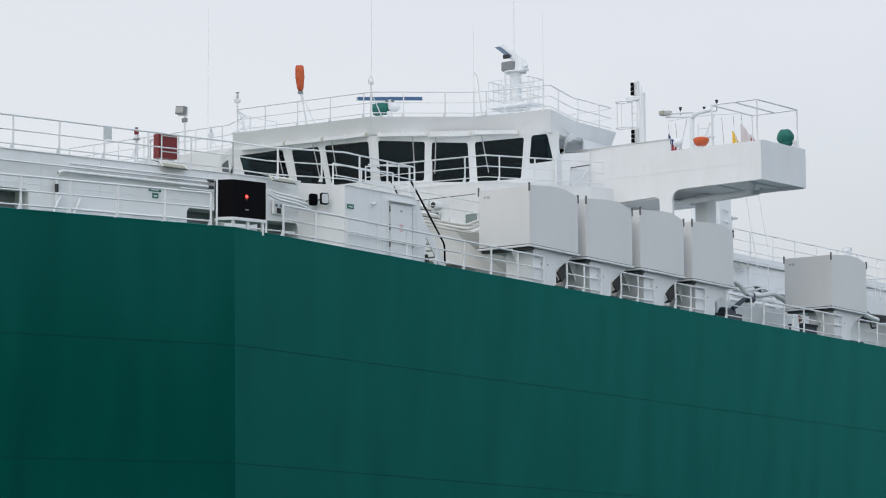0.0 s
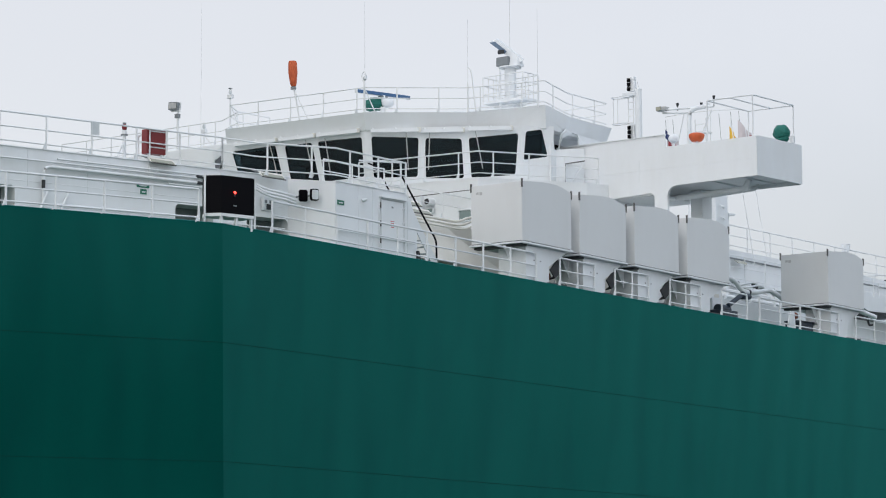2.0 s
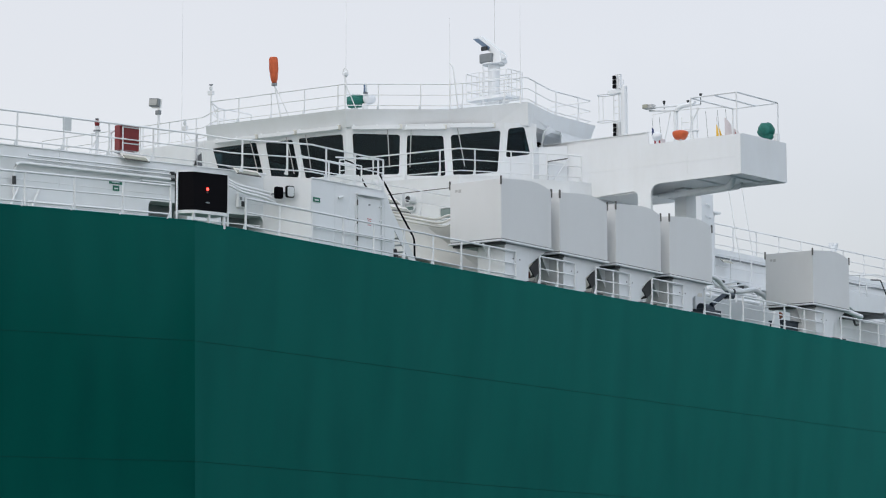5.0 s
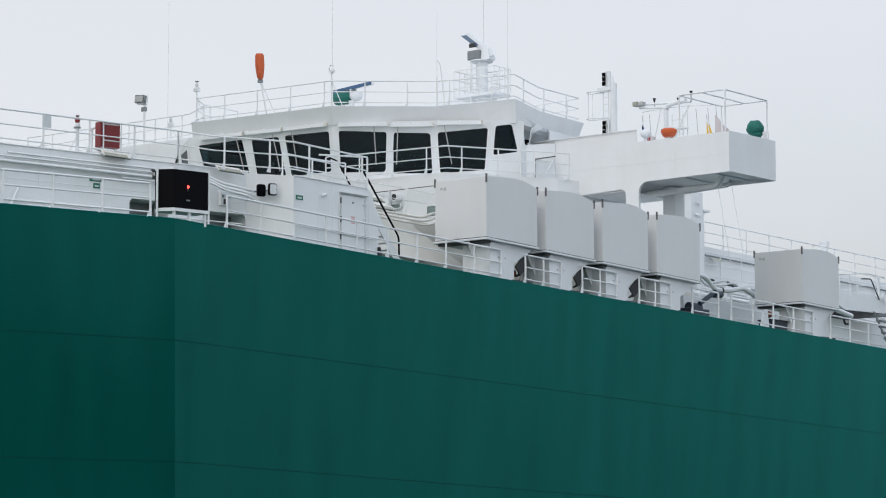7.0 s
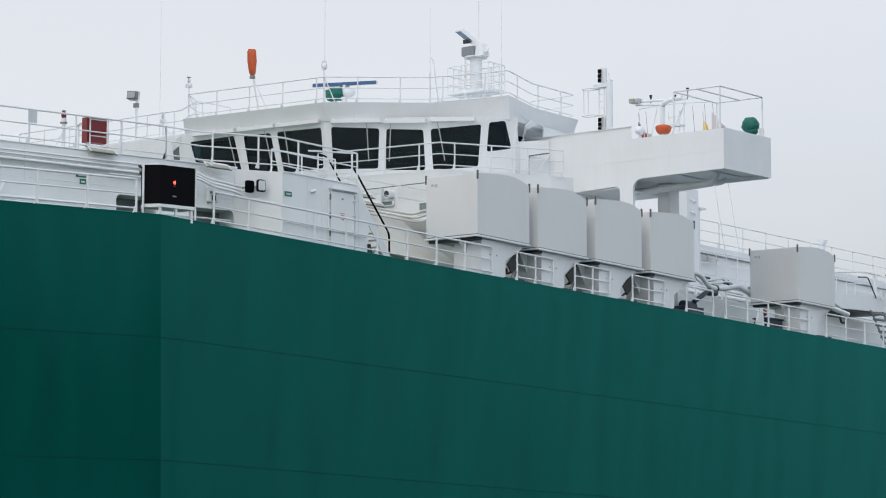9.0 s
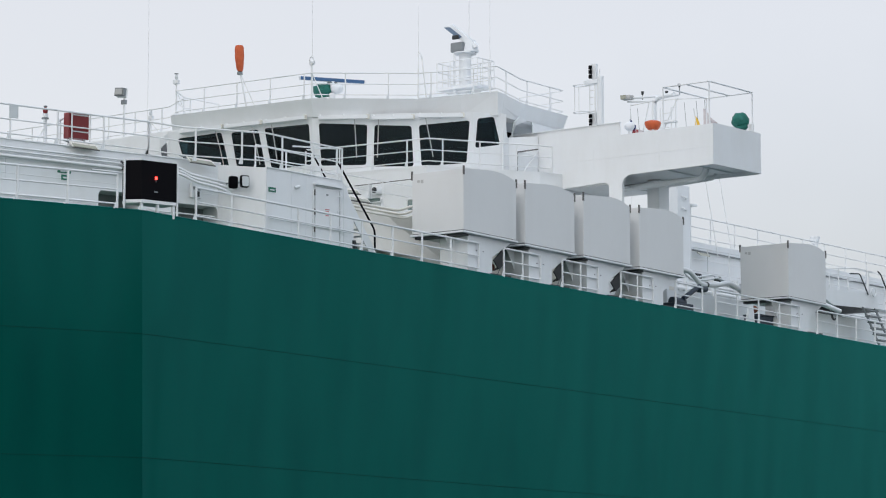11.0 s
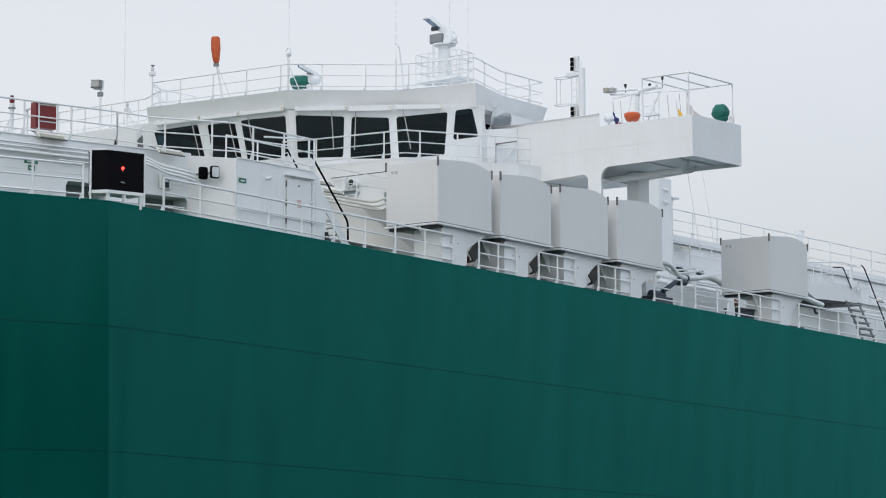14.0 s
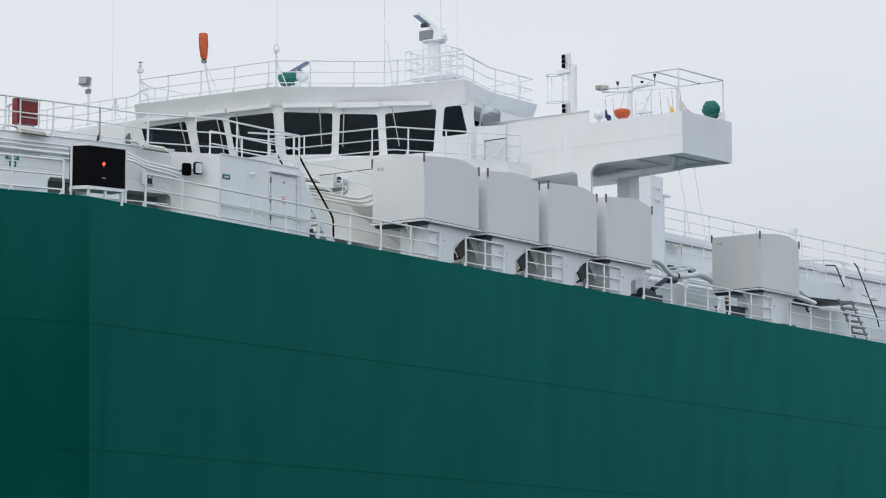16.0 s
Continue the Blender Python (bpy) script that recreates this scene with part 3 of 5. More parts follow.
part("top_flange", box(B(), (WX0 - 0.05, 3.1, 23.6), (WX0 + 0.1, 8.68, 23.63)), M_WHITE, wing)
part("deckhead", box(B(), (WX0 + 0.15, 3.7, 21.13), (WX1 - 0.11, 5.98, 21.2)), M_WHITE, wing)
part("pillar", box(B(), (17.6, 3.08, 15.5), (18.38, 3.68, 21.6), 0.05), M_WHITE, wing)
for y in (1.2, 4.4, 6.9):
    part("weld_bead", tube(B(), [(WX0 - 0.001, y, 21.7), (WX0 - 0.001, y, 22.66)], 0.009, 5), M_WHITE, wing)
part("weld_bead", tube(B(), [(WX0 - 0.001, WY + 0.1, 22.2), (WX0 - 0.001, 8.0, 22.2)], 0.009, 5), M_WHITE, wing)
part("drain_pipe", tube(B(), bent([(16.6, 4.6, 21.15), (16.6, 0.3, 21.25), (16.6, 0.1, 21.62)], 0.3), 0.13, 12), M_WHITE, wing, smooth=True)
part("drain_pipe", tube(B(), bent([(17.9, 2.8, 21.3), (17.9, 0.6, 21.4), (17.9, 0.5, 21.62)], 0.2), 0.06, 8), M_WHITE, wing, smooth=True)
frame_ob = thing("awning_frame", (14.9, -1.2, 23.1), "white tubular awning frame standing on the bridge wing", "awning frame")
AX0, AX1, AY0, AY1, AZ = 14.9, 18.15, -1.15, 1.05, 24.84
for a, b in (((AX0, AY0), (AX1, AY0)), ((AX0, AY1), (AX1, AY1)), ((AX0, AY0), (AX0, AY1)), ((AX1, AY0), (AX1, AY1)), ((AX0, -0.05), (AX1, -0.05))):
    part("bar", tube(B(), [(*a, AZ), (*b, AZ)], 0.032), M_RAIL, frame_ob, smooth=True)
for x, y in ((AX0, AY0), (AX1, AY0), (AX0, AY1), (AX1, AY1)):
    part("post", tube(B(), [(x, y, 21.72), (x, y, AZ)], 0.032), M_RAIL, frame_ob, smooth=True)

# ---- storage boxes on pedestals along the side ----
def cover_box(x0, zb, h, label):
    """A sheet-metal cover on a tray, carried by a pedestal flush with the ship's side."""
    w, y0, y1 = 3.1, -0.66, 1.68
    s = -0.08
    ob = thing("cover_box", (x0 + 1.5, 0, deck_z(x0)), label, "equipment box", "boxes on pedestals")
    prof = [(0, 0), (w, s), (w, s + h - 0.04), (w * 0.86, s * 0.86 + h + 0.07), (w * 0.72, s * 0.72 + h + 0.14), (w * 0.58, s * 0.58 + h + 0.15), (w * 0.4, h + 0.09), (0, h)]
    bm = prism(B(), [(x0 + u, y0, zb + v) for u, v in prof], (0, y1 - y0, 0))
    bmesh.ops.bevel(bm, geom=[e for e in bm.edges], offset=0.018, segments=2, affect="EDGES")
    body = part("cover", bm, M_COVER, ob, smooth=False)
    for u, y in ((0.0, y0), (w, y0), (0.0, y1)):
        zt = zb + (h if u == 0 else s + h - 0.06)
        part("corner_clip", box(B(), (x0 + u - 0.03, y - 0.025, zt - 0.22), (x0 + u + 0.03, y + 0.025, zt + 0.10)), M_CLIP, body, "dull steel corner clip")
    for k in range(2):
        part("print_bar", box(B(), (x0 - 0.008, 1.16 + 0.16 * k, zb + h - 0.36 + 0.03 * k), (x0 - 0.002, 1.28 + 0.16 * k, zb + h - 0.24)), M_PRINT, body)
    # a dark joint, then the white tray lip
    part("joint", box(B(), (x0 + 0.015, y0 + 0.015, zb - 0.03), (x0 + w - 0.015, y1 - 0.015, zb - 0.001), 0.0, s), M_DARK, ob, "dark joint under the cover")
    part("tray", box(B(), (x0 - 0.06, y0 - 0.05, zb - 0.10), (x0 + w + 0.04, y1 + 0.05, zb - 0.032), 0.01, s), M_WHITE, ob)
    # dark slab added to stand in for the shade under the tray
    part("under_tray_shade", box(B(), (x0 + 0.06, -0.56, zb - 0.19), (x0 + 0.40, 1.6, zb - 0.104)), M_DARK, ob, "dark slab standing in for shade under the tray")
    zd, ztop = deck_z(x0 + 1.2) - 0.02, zb - 0.14
    pa, pb = x0 + 0.42, x0 + 1.86
    part("pedestal", box(B(), (pa, -0.50, zd), (pb, 0.75, ztop), 0.02), M_WHITE, ob)
    for y in (-0.47, 0.6):
        part("gusset", prism(B(), [(pb, y, ztop - 0.01), (pb + 1.12, y, ztop - 0.05), (pb + 1.05, y, ztop - 0.12), (pb, y, ztop - 0.68)], (0, 0.03, 0)), M_WHITE, ob)
    part("gusset", prism(B(), [(pa, 0.15, ztop + 0.01), (pa - 0.46, 0.15, ztop + 0.01), (pa - 0.44, 0.15, ztop - 0.08), (pa, 0.15, ztop - 0.75)], (0, 0.03, 0)), M_WHITE, ob)
    for x in (pa + 0.5, pa + 0.9):
        part("bolt", tube(B(), [(x, -0.515, ztop - 0.52), (x, -0.498, ztop - 0.52)], 0.025, 6), M_CLIP, ob)
    part("base_plate", box(B(), (pb - 0.15, -0.58, zd), (pb + 1.0, 0.5, zd + 0.075)), M_DARK, ob, "dark base plate on the deck edge")
    return ob


BOXES = [(-0.47, 17.36, 2.17), (3.16, 17.23, 2.2), (6.83, 17.14, 2.26), (10.55, 17.04, 2.28), (21.62, 16.80, 2.22)]
for x0, zb, h in BOXES:
    cover_box(x0, zb, h, "pale grey covered box on a white pedestal at the ship's side" if x0 < 15 else "pale grey covered box standing apart on its pedestal")
for x0, zb, h in BOXES[1:4]:
    f = thing("folded_bracket", (x0 - 1.0, -0.3, deck_z(x0 - 1)), "dark folded fairlead bracket beside a pedestal", "bracket", "brackets between the boxes")
    x, zd = x0 - 1.41, deck_z(x0 - 1)
    part("plate", prism(B(), [(x, -0.3, zd + 0.63), (x + 0.57, -0.3, zd + 1.09), (x + 0.66, -0.3, zd + 0.55), (x + 0.3, -0.3, zd + 0.32)], (0.02, 0.06, 0)), M_DARK, f)
    part("fold", prism(B(), [(x + 0.3, -0.3, zd + 0.32), (x + 0.66, -0.3, zd + 0.55), (x + 0.78, 0.05, zd + 0.5), (x + 0.42, 0.05, zd + 0.3)], (0, 0.02, 0.03)), M_DARK, f)
    part("leg", tube(B(), [(x + 0.42, -0.28, zd + 0.4), (x + 0.2, -0.28, zd + 0.08), (x + 0.26, -0.28, zd)], 0.028), M_GREY, f)
    if x0 < 5:
        part("stopper", lump(B(), (x + 0.3, 0.0, zd + 0.42), (0.1, 0.08, 0.12), 2), M_RUST, f, "rusty red stopper")


# ---- deck railings along the side ----
def side_rail(x0, x1, label, posts=None, gap=1.55):
    n = max(2, int(abs(x1 - x0) / 2) + 1)
    pts = [(x0 + (x1 - x0) * k / n, side_y(x0 + (x1 - x0) * k / n) + 0.04, deck_z(x0 + (x1 - x0) * k / n)) for k in range(n + 1)]
    return railing(pts, 1.05, label, posts=posts, gap=gap, r=0.036)


for a, b in ((-25.2, -17.2), (-14.0, 0.5), (1.97, 4.21), (5.57, 7.87), (9.38, 11.59), (13.16, 15.09), (16.08, 22.6), (24.07, 34.0), (35.0, 46.0), (46.6, 60.0)):
    side_rail(a, b, "white three-bar steel railing along the deck edge", gap=1.12 if 0 < a and b < 15 else 1.65)

# ---- black light box at the knuckle ----
lb = thing("light_box", (-15.7, -0.3, 16.4), "black open-fronted light box with a red lamp on a white stand", "signal light")
c0, c1, c2 = Vector((-16.50, 0.03, 0)), Vector((-16.25, -0.42, 0)), Vector((-14.99, -0.69, 0))
zl, zh = 16.72, 17.92
ring = [c0, c1, c2, Vector((-14.9, 0.0, 0)), Vector((-16.3, 0.35, 0))]
part("housing", prism(B(), [p + Vector((0, 0, zl)) for p in ring], (0, 0, zh - zl)), M_BLACK, lb)
part("top_rim", prism(B(), [p + Vector((0, 0, zh + 0.003)) for p in ring], (0, 0, 0.045)), M_RAIL, lb)
part("shelf", prism(B(), [p + Vector((0, 0, zl - 0.11)) for p in ring], (0, 0, 0.10)), M_RAIL, lb)
part("edge_post", tube(B(), [c0 + Vector((-0.05, -0.02, 16.3)), c0 + Vector((-0.05, -0.02, 18.0))], 0.035), M_RAIL, lb)
part("edge_post", tube(B(), [c2 + Vector((0.06, 0.03, 16.3)), c2 + Vector((0.06, 0.03, 17.95))], 0.035), M_RAIL, lb)
for t in (0.05, 0.5, 0.95):
    p = c1.lerp(c2, t)
    part("leg", box(B(), (p.x - 0.04, p.y + 0.03, 16.2), (p.x + 0.04, p.y + 0.11, zl - 0.1)), M_RAIL, lb)
face = (c2 - c1).normalized()
out = Vector((face.y, -face.x, 0))
lp = c1.lerp(c2, 0.40) + Vector((0, 0, 17.40)) + out * 0.03
part("lamp", lump(B(), lp, (0.042, 0.042, 0.05), 0, 0.0), M_REDGLOW, lb, "glowing red lamp")
part("lamp_socket", tube(B(), [lp - out * 0.06 + Vector((0, 0, -0.02)), lp + Vector((0, 0, -0.13))], 0.03), M_DARK, lb)
part("hinge", box(B(), c1.lerp(c2, 0.34) + Vector((-0.01, -0.04, 16.95)), c1.lerp(c2, 0.46) + Vector((0.0, -0.02, 16.99))), M_GREY, lb)

# ---- forward deckhouse wall, following the bow's turn ----
WALL_A, WALL_B = Vector((-26.0, 6.58, 0)), Vector((-9.2, 2.88, 0))


def on_wall(x, z, out_by=0.0):
    t = (x - WALL_A.x) / (WALL_B.x - WALL_A.x)
    p = WALL_A.lerp(WALL_B, t)
    n = Vector((-(WALL_B - WALL_A).y, (WALL_B - WALL_A).x, 0)).normalized()
    return p - n * out_by + Vector((0, 0, z))


WTOP = 18.96
fwd = thing("forward_deckhouse", (-16, 5, 16.3), "white steel deckhouse wall with recesses and pipes beside the deck", "deckhouse")
RECESS = [(-22.6, -19.85, 17.72), (-13.85, -12.35, 17.66), (-11.0, -9.3, 17.5)]
x = -26.0
inward = on_wall(-20, 0, -1.0) - on_wall(-20, 0, 0)
for a, b, zt in RECESS:
    part("wall_panel", prism(B(), [on_wall(x, 16.2), on_wall(a, 16.2), on_wall(a, WTOP), on_wall(x, WTOP)], inward * 0.1), M_WHITE, fwd)
    part("lintel", prism(B(), [on_wall(a, zt), on_wall(b, zt), on_wall(b, WTOP), on_wall(a, WTOP)], inward * 0.1), M_WHITE, fwd)
    x = b
part("wall_panel", prism(B(), [on_wall(x, 16.2), on_wall(-9.2, 16.2), on_wall(-9.2, WTOP), on_wall(x, WTOP)], inward * 0.1), M_WHITE, fwd)
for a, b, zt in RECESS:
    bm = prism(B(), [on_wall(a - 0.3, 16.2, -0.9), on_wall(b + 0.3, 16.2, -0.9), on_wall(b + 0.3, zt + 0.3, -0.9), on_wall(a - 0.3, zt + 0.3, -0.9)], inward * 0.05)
    # grey instead of white: the recess's shade is put into the colour
    part("recess_back", bm, M_GREY, fwd, "recess back coloured grey to stand in for shade")
    part("recess_side", prism(B(), [on_wall(b + 0.02, 16.2, -0.101), on_wall(b + 0.02, zt + 0.02, -0.101), on_wall(b + 0.02, zt + 0.02, -0.9), on_wall(b + 0.02, 16.2, -0.9)], (0.05, 0, 0)), M_WHITE, fwd)
    part("recess_head", prism(B(), [on_wall(a - 0.3, zt + 0.02, -0.101), on_wall(b + 0.3, zt + 0.02, -0.101), on_wall(b + 0.3, zt + 0.02, -0.9), on_wall(a - 0.3, zt + 0.02, -0.9)], (0, 0, 0.04)), M_WHITE, fwd)
roof = [on_wall(-26, WTOP, 0.02), on_wall(-9.2, WTOP, 0.02), Vector((-8.83, 1.13, WTOP)), Vector((-4.6, 1.13, WTOP)), Vector((-4.6, 12.0, WTOP)), Vector((-26, 12.0, WTOP))]
part("roof", prism(B(), roof[:2] + roof[4:], (0, 0, 0.05)), M_WHITE, fwd)
for x in (-24.0, -19.4, -17.2, -14.9, -12.1):
    part("weld_bead", tube(B(), [on_wall(x, 17.75, 0.0), on_wall(x, WTOP - 0.05, 0.0)], 0.010, 5), M_WHITE, fwd)
part("weld_bead", tube(B(), [on_wall(-26, 17.9, 0.0), on_wall(-9.3, 17.9, 0.0)], 0.010, 5), M_WHITE, fwd)
part("roof_lip", tube(B(), [on_wall(-26, WTOP + 0.02, 0.02), on_wall(-9.2, WTOP + 0.02, 0.02)], 0.018), M_WHITE, fwd)
railing([on_wall(-25.5, WTOP + 0.03, 0.0), on_wall(-12.0, WTOP + 0.03, 0.0)], 1.1, "white three-bar railing on the forward deckhouse roof", gap=1.8, group="upper railings", r=0.031)
part("rail_plate", prism(B(), [on_wall(-17.12, 19.66, 0.03), on_wall(-16.8, 19.66, 0.03), on_wall(-16.8, 20.1, 0.03), on_wall(-17.12, 20.1, 0.03)], inward * 0.01), M_PALE, fwd, "small pale plate tied to the railing")
# pipes along the wall
for z, r, x0, x1 in ((18.42, 0.052, -18.9, -12.6), (18.70, 0.032, -18.4, -12.0), (18.58, 0.03, -26.0, -12.3), (18.28, 0.03, -14.2, -12.2)):
    pts = [on_wall(x0, z, 0.13), on_wall(x1, z, 0.13)]
    if r > 0.04:
        pts = [on_wall(x0, 16.9, 0.13)] + pts
    part("pipe", tube(B(), bent(pts, 0.3), r, 10), M_RAIL, fwd, smooth=True)
part("pipe_sleeve", tube(B(), [on_wall(-18.9, 17.7, 0.13), on_wall(-18.9, 17.97, 0.13)], 0.062, 10), M_DARK, fwd, "dark pipe coupling")
for z in (18.42, 18.62):
    part("pipe_flange", tube(B(), [on_wall(-13.1, z, 0.13), on_wall(-12.88, z, 0.13)], 0.058, 10), M_DARK, fwd, "dark pipe coupling")
for z in (17.06, 17.22):
    part("kick_pipe", tube(B(), [on_wall(-18.4, z, 0.12), on_wall(-14.05, z + 0.03, 0.12)], 0.03, 8), M_RAIL, fwd, smooth=True)
for dx in (0.0, 0.75):
    part("drain_pipe", tube(B(), [on_wall(-18.75 + dx, 17.6, 0.12), on_wall(-19.1 + dx, 17.0, 0.3)], 0.04, 8), M_RAIL, fwd, smooth=True)
for a, b, zt in RECESS:
    for x, k in ((a, 1), (b, -1)):
        arc = [on_wall(x + k * 0.2 * (1 - math.sin(q)), zt + 0.02 - 0.2 * (1 - math.cos(q)), 0.003) for q in [radians(18 * n) for n in range(6)]]
        part("corner_fillet", prism(B(), [on_wall(x, zt + 0.02, 0.003)] + arc, inward * 0.1), M_WHITE, fwd)
part("handrail", tube(B(), [on_wall(-12.1, 17.15, 0.1), on_wall(-9.5, 17.15, 0.1)], 0.025, 8), M_RAIL, fwd, smooth=True)


def wall_sign(pts_of, w, h, group="safety signs"):
    """A small green safety plate with pale print; pts_of(u, v, out) gives its places."""
    o = pts_of(0, 0, 0)
    s = thing("safety_sign", o, "small green safety sign fixed to a white wall", "sign", group)
    n = pts_of(0, 0, 1) - o
    part("plate", prism(B(), [pts_of(u, v, 0.012) for u, v in ((0, 0), (w, 0), (w, h), (0, h))], n * 0.01), M_SIGN, s)
    part("print_bar", prism(B(), [pts_of(u, v, 0.026) for u, v in ((w * 0.2, h * 0.3), (w * 0.8, h * 0.3), (w * 0.8, h * 0.6), (w * 0.2, h * 0.6))], n * 0.004), M_PALE, s)


wall_sign(lambda u, v, o: on_wall(-15.36 + u, 18.08 + v, o), 0.48, 0.13)
wall_sign(lambda u, v, o: on_wall(-15.22 + u, 17.86 + v, o), 0.24, 0.17)

# ---- deckhouse with the steel door ----
dh = thing("deckhouse", (-6.6, 2, 16.3), "white steel deckhouse with a dogged door and sloping end", "deckhouse")
HY, HZ = 1.13, 18.74
prof = [(-8.83, 15.9), (-4.36, 15.9), (-4.36, 17.7), (-4.75, 18.55), (-5.0, 18.72), (-8.83, HZ)]
part("shell", prism(B(), [(u, HY, v) for u, v in prof], (0, 4.0, 0)), M_WHITE, dh)
part("roof_lip", tube(B(), [(-8.85, HY - 0.01, HZ), (-5.0, HY - 0.01, HZ - 0.02)], 0.025), M_WHITE, dh)
part("side_infill", prism(B(), [(-9.3, 2.9, 15.9), (-8.86, HY + 0.01, 15.9), (-8.86, HY + 0.01, 18.72), (-9.3, 2.9, 18.93)], (0.2, 0.1, 0)), M_WHITE, dh)
door = part("door", box(B(), (-6.42, HY - 0.05, 16.4), (-5.18, HY - 0.003, 18.36), 0.03), M_WHITE, dh, "white watertight steel door")
for z in (16.9, 17.5, 18.15):
    part("hinge", tube(B(), [(-6.46, HY - 0.05, z - 0.1), (-6.46, HY - 0.05, z + 0.1)], 0.03), M_CLIP, door, "grey hinge with rust")
ring = rounded([Vector(p) for p in ((-6.5, HY - 0.02, 18.40), (-5.1, HY - 0.02, 18.40), (-5.1, HY - 0.02, 16.35), (-6.5, HY - 0.02, 16.35))], 0.22)
part("door_coaming", tube(B(), ring + ring[:1], 0.028, 6), M_WHITE, dh)
for x, z0, z1 in ((-7.6, 15.9, 18.7), (-6.85, 15.9, 18.7), (-4.9, 15.9, 18.6)):
    part("weld_bead", tube(B(), [(x, HY - 0.002, z0), (x, HY - 0.002, z1)], 0.009, 5), M_WHITE, dh)
part("rain_lip", box(B(), (-6.5, HY - 0.14, 18.42), (-5.05, HY, 18.47)), M_WHITE, dh)
for z in (17.05, 17.6, 18.1):
    part("dog_handle", tube(B(), [(-5.3, HY - 0.09, z), (-5.1, HY - 0.09, z + 0.09)], 0.02), M_RAIL, door)
part("label_bar", box(B(), (-5.86, HY - 0.058, 18.1), (-5.76, HY - 0.052, 18.16)), M_GREY, door)
for k in range(4):
    part("label_bar", box(B(), (-5.92 + 0.02 * (k % 2), HY - 0.058, 17.62 - 0.07 * k), (-5.70 - 0.03 * (k % 2), HY - 0.052, 17.645 - 0.07 * k)), M_PINK, door)
wall_sign(lambda u, v, o: Vector((-8.76 + u, HY - o, 17.93 + v)), 0.36, 0.16)
part("handrail", tube(B(), [(-8.8, HY - 0.08, 17.05), (-4.6, HY - 0.08, 16.95)], 0.022), M_RAIL, dh)
part("toe_box", prism(B(), [(-4.42, HY - 0.1, 16.0), (-4.12, HY - 0.1, 16.0), (-4.36, HY - 0.1, 16.72), (-4.42, HY - 0.1, 16.72)], (0, 0.1, 0)), M_DARK, dh)
part("wall_eye", tube(B(), [(-7.45, HY - 0.02, 18.2), (-7.25, HY - 0.06, 18.26)], 0.05), M_WHITE, dh)
railing([on_wall(-12.0, WTOP + 0.03, 0.0), (-11.1, 2.75, 18.85), (-8.75, 1.2, 18.8), (-8.1, 1.15, 18.77), (-4.9, 1.2, 18.74)], 1.1, "white railing round the deckhouse roof", gap=1.5, group="upper railings", r=0.031)
railing([(-8.0, 2.4, 18.78), (-6.0, 2.4, 18.78), (-4.9, 2.2, 18.78)], 0.95, "white inner railing on the deckhouse roof", bars=2, gap=1.3, group="upper railings", r=0.027)

# pair of square lamps on the side wall
for k, (mat, lab) in enumerate(((M_BLACK, "square black-faced lamp on the deckhouse wall"), (M_PALE, "square white-faced lamp with a black rim on the deckhouse wall"))):
    p = Vector((-9.42 + 0.08 * k, 2.1 - 0.44 * k, 18.25))
    ob = thing("square_lamp", p, lab, "lamp", "square wall lamps")
    part("rim", prism(B(), rounded([p + Vector(q) for q in ((-0.15, 0.02, -0.205), (0.15, -0.08, -0.205), (0.15, -0.08, 0.205), (-0.15, 0.02, 0.205))], 0.08), (0.02, 0.07, 0)), M_BLACK, ob)
    part("face", prism(B(), rounded([p + Vector(q) for q in ((-0.115, 0.0, -0.165), (0.115, -0.08, -0.165), (0.115, -0.08, 0.165), (-0.115, 0.0, 0.165))], 0.06), (-0.005, -0.02, 0)), mat, ob)
    part("arm", tube(B(), [p + Vector((0.05, 0.1, 0)), p + Vector((0.1, 0.4, 0))], 0.03), M_GREY, ob)
# junction box plates by the lamps
jb = thing("switch_box", (-10.2, 3.05, 17.75), "small wall box with two dark dials", "switch box")
part("body", box(B(), (-10.45, 2.98, 17.72), (-10.0, 3.1, 18.2), 0.01), M_WHITE, jb)
for x in (-10.35, -10.12):
    part("dial", box(B(), (x - 0.05, 2.96, 17.98), (x + 0.05, 2.985, 18.08)), M_GREY, jb)
part("panel", box(B(), (-10.32, 2.955, 17.76), (-10.12, 2.985, 17.94)), M_DARK, jb)
# conduits dropping over the roof edge
for k in range(3):
    y = 2.9 - 0.12 * k
    single("conduit", tube(B(), bent([(-12.4 + 0.1 * k, 3.4 - 0.1 * k, 18.75 - 0.14 * k), (-11.4, y - 0.1, 18.62 - 0.14 * k), (-10.9, y - 0.25, 18.40 - 0.14 * k), (-10.0, y - 0.45, 18.30 - 0.14 * k), (-9.5, y - 0.5, 18.25 - 0.18 * k)], 0.25), 0.045, 8), M_RAIL, (-11, 2.8, 18.4), "white bent conduit on the deckhouse wall", "pipe", "conduits", smooth=True)


def strip_lamp(a, b, label="cream floodlight fitting hung under a roof edge"):
    a, b = Vector(a), Vector(b)
    ob = thing("strip_light", a, label, "lamp", "strip lights")
    low = Vector((0, -0.15, -0.15))
    part("housing", prism(B(), [a, b, b + low, a + low], (0, 0.05, 0.07)), M_CREAM, ob)
    part("lens", prism(B(), [a.lerp(b, u) + low * v + Vector((0, -0.006, 0.006)) for u, v in ((0.06, 0.12), (0.94, 0.12), (0.94, 0.88), (0.06, 0.88))], (0, -0.012, 0.012)), M_LAMPGLASS, ob)
    part("rim", tube(B(), [a + low, b + low], 0.02, 6), M_CLIP, ob)
    part("bracket", tube(B(), [a.lerp(b, 0.1), a.lerp(b, 0.0) + Vector((-0.05, 0.3, 0.12))], 0.02), M_GREY, ob)


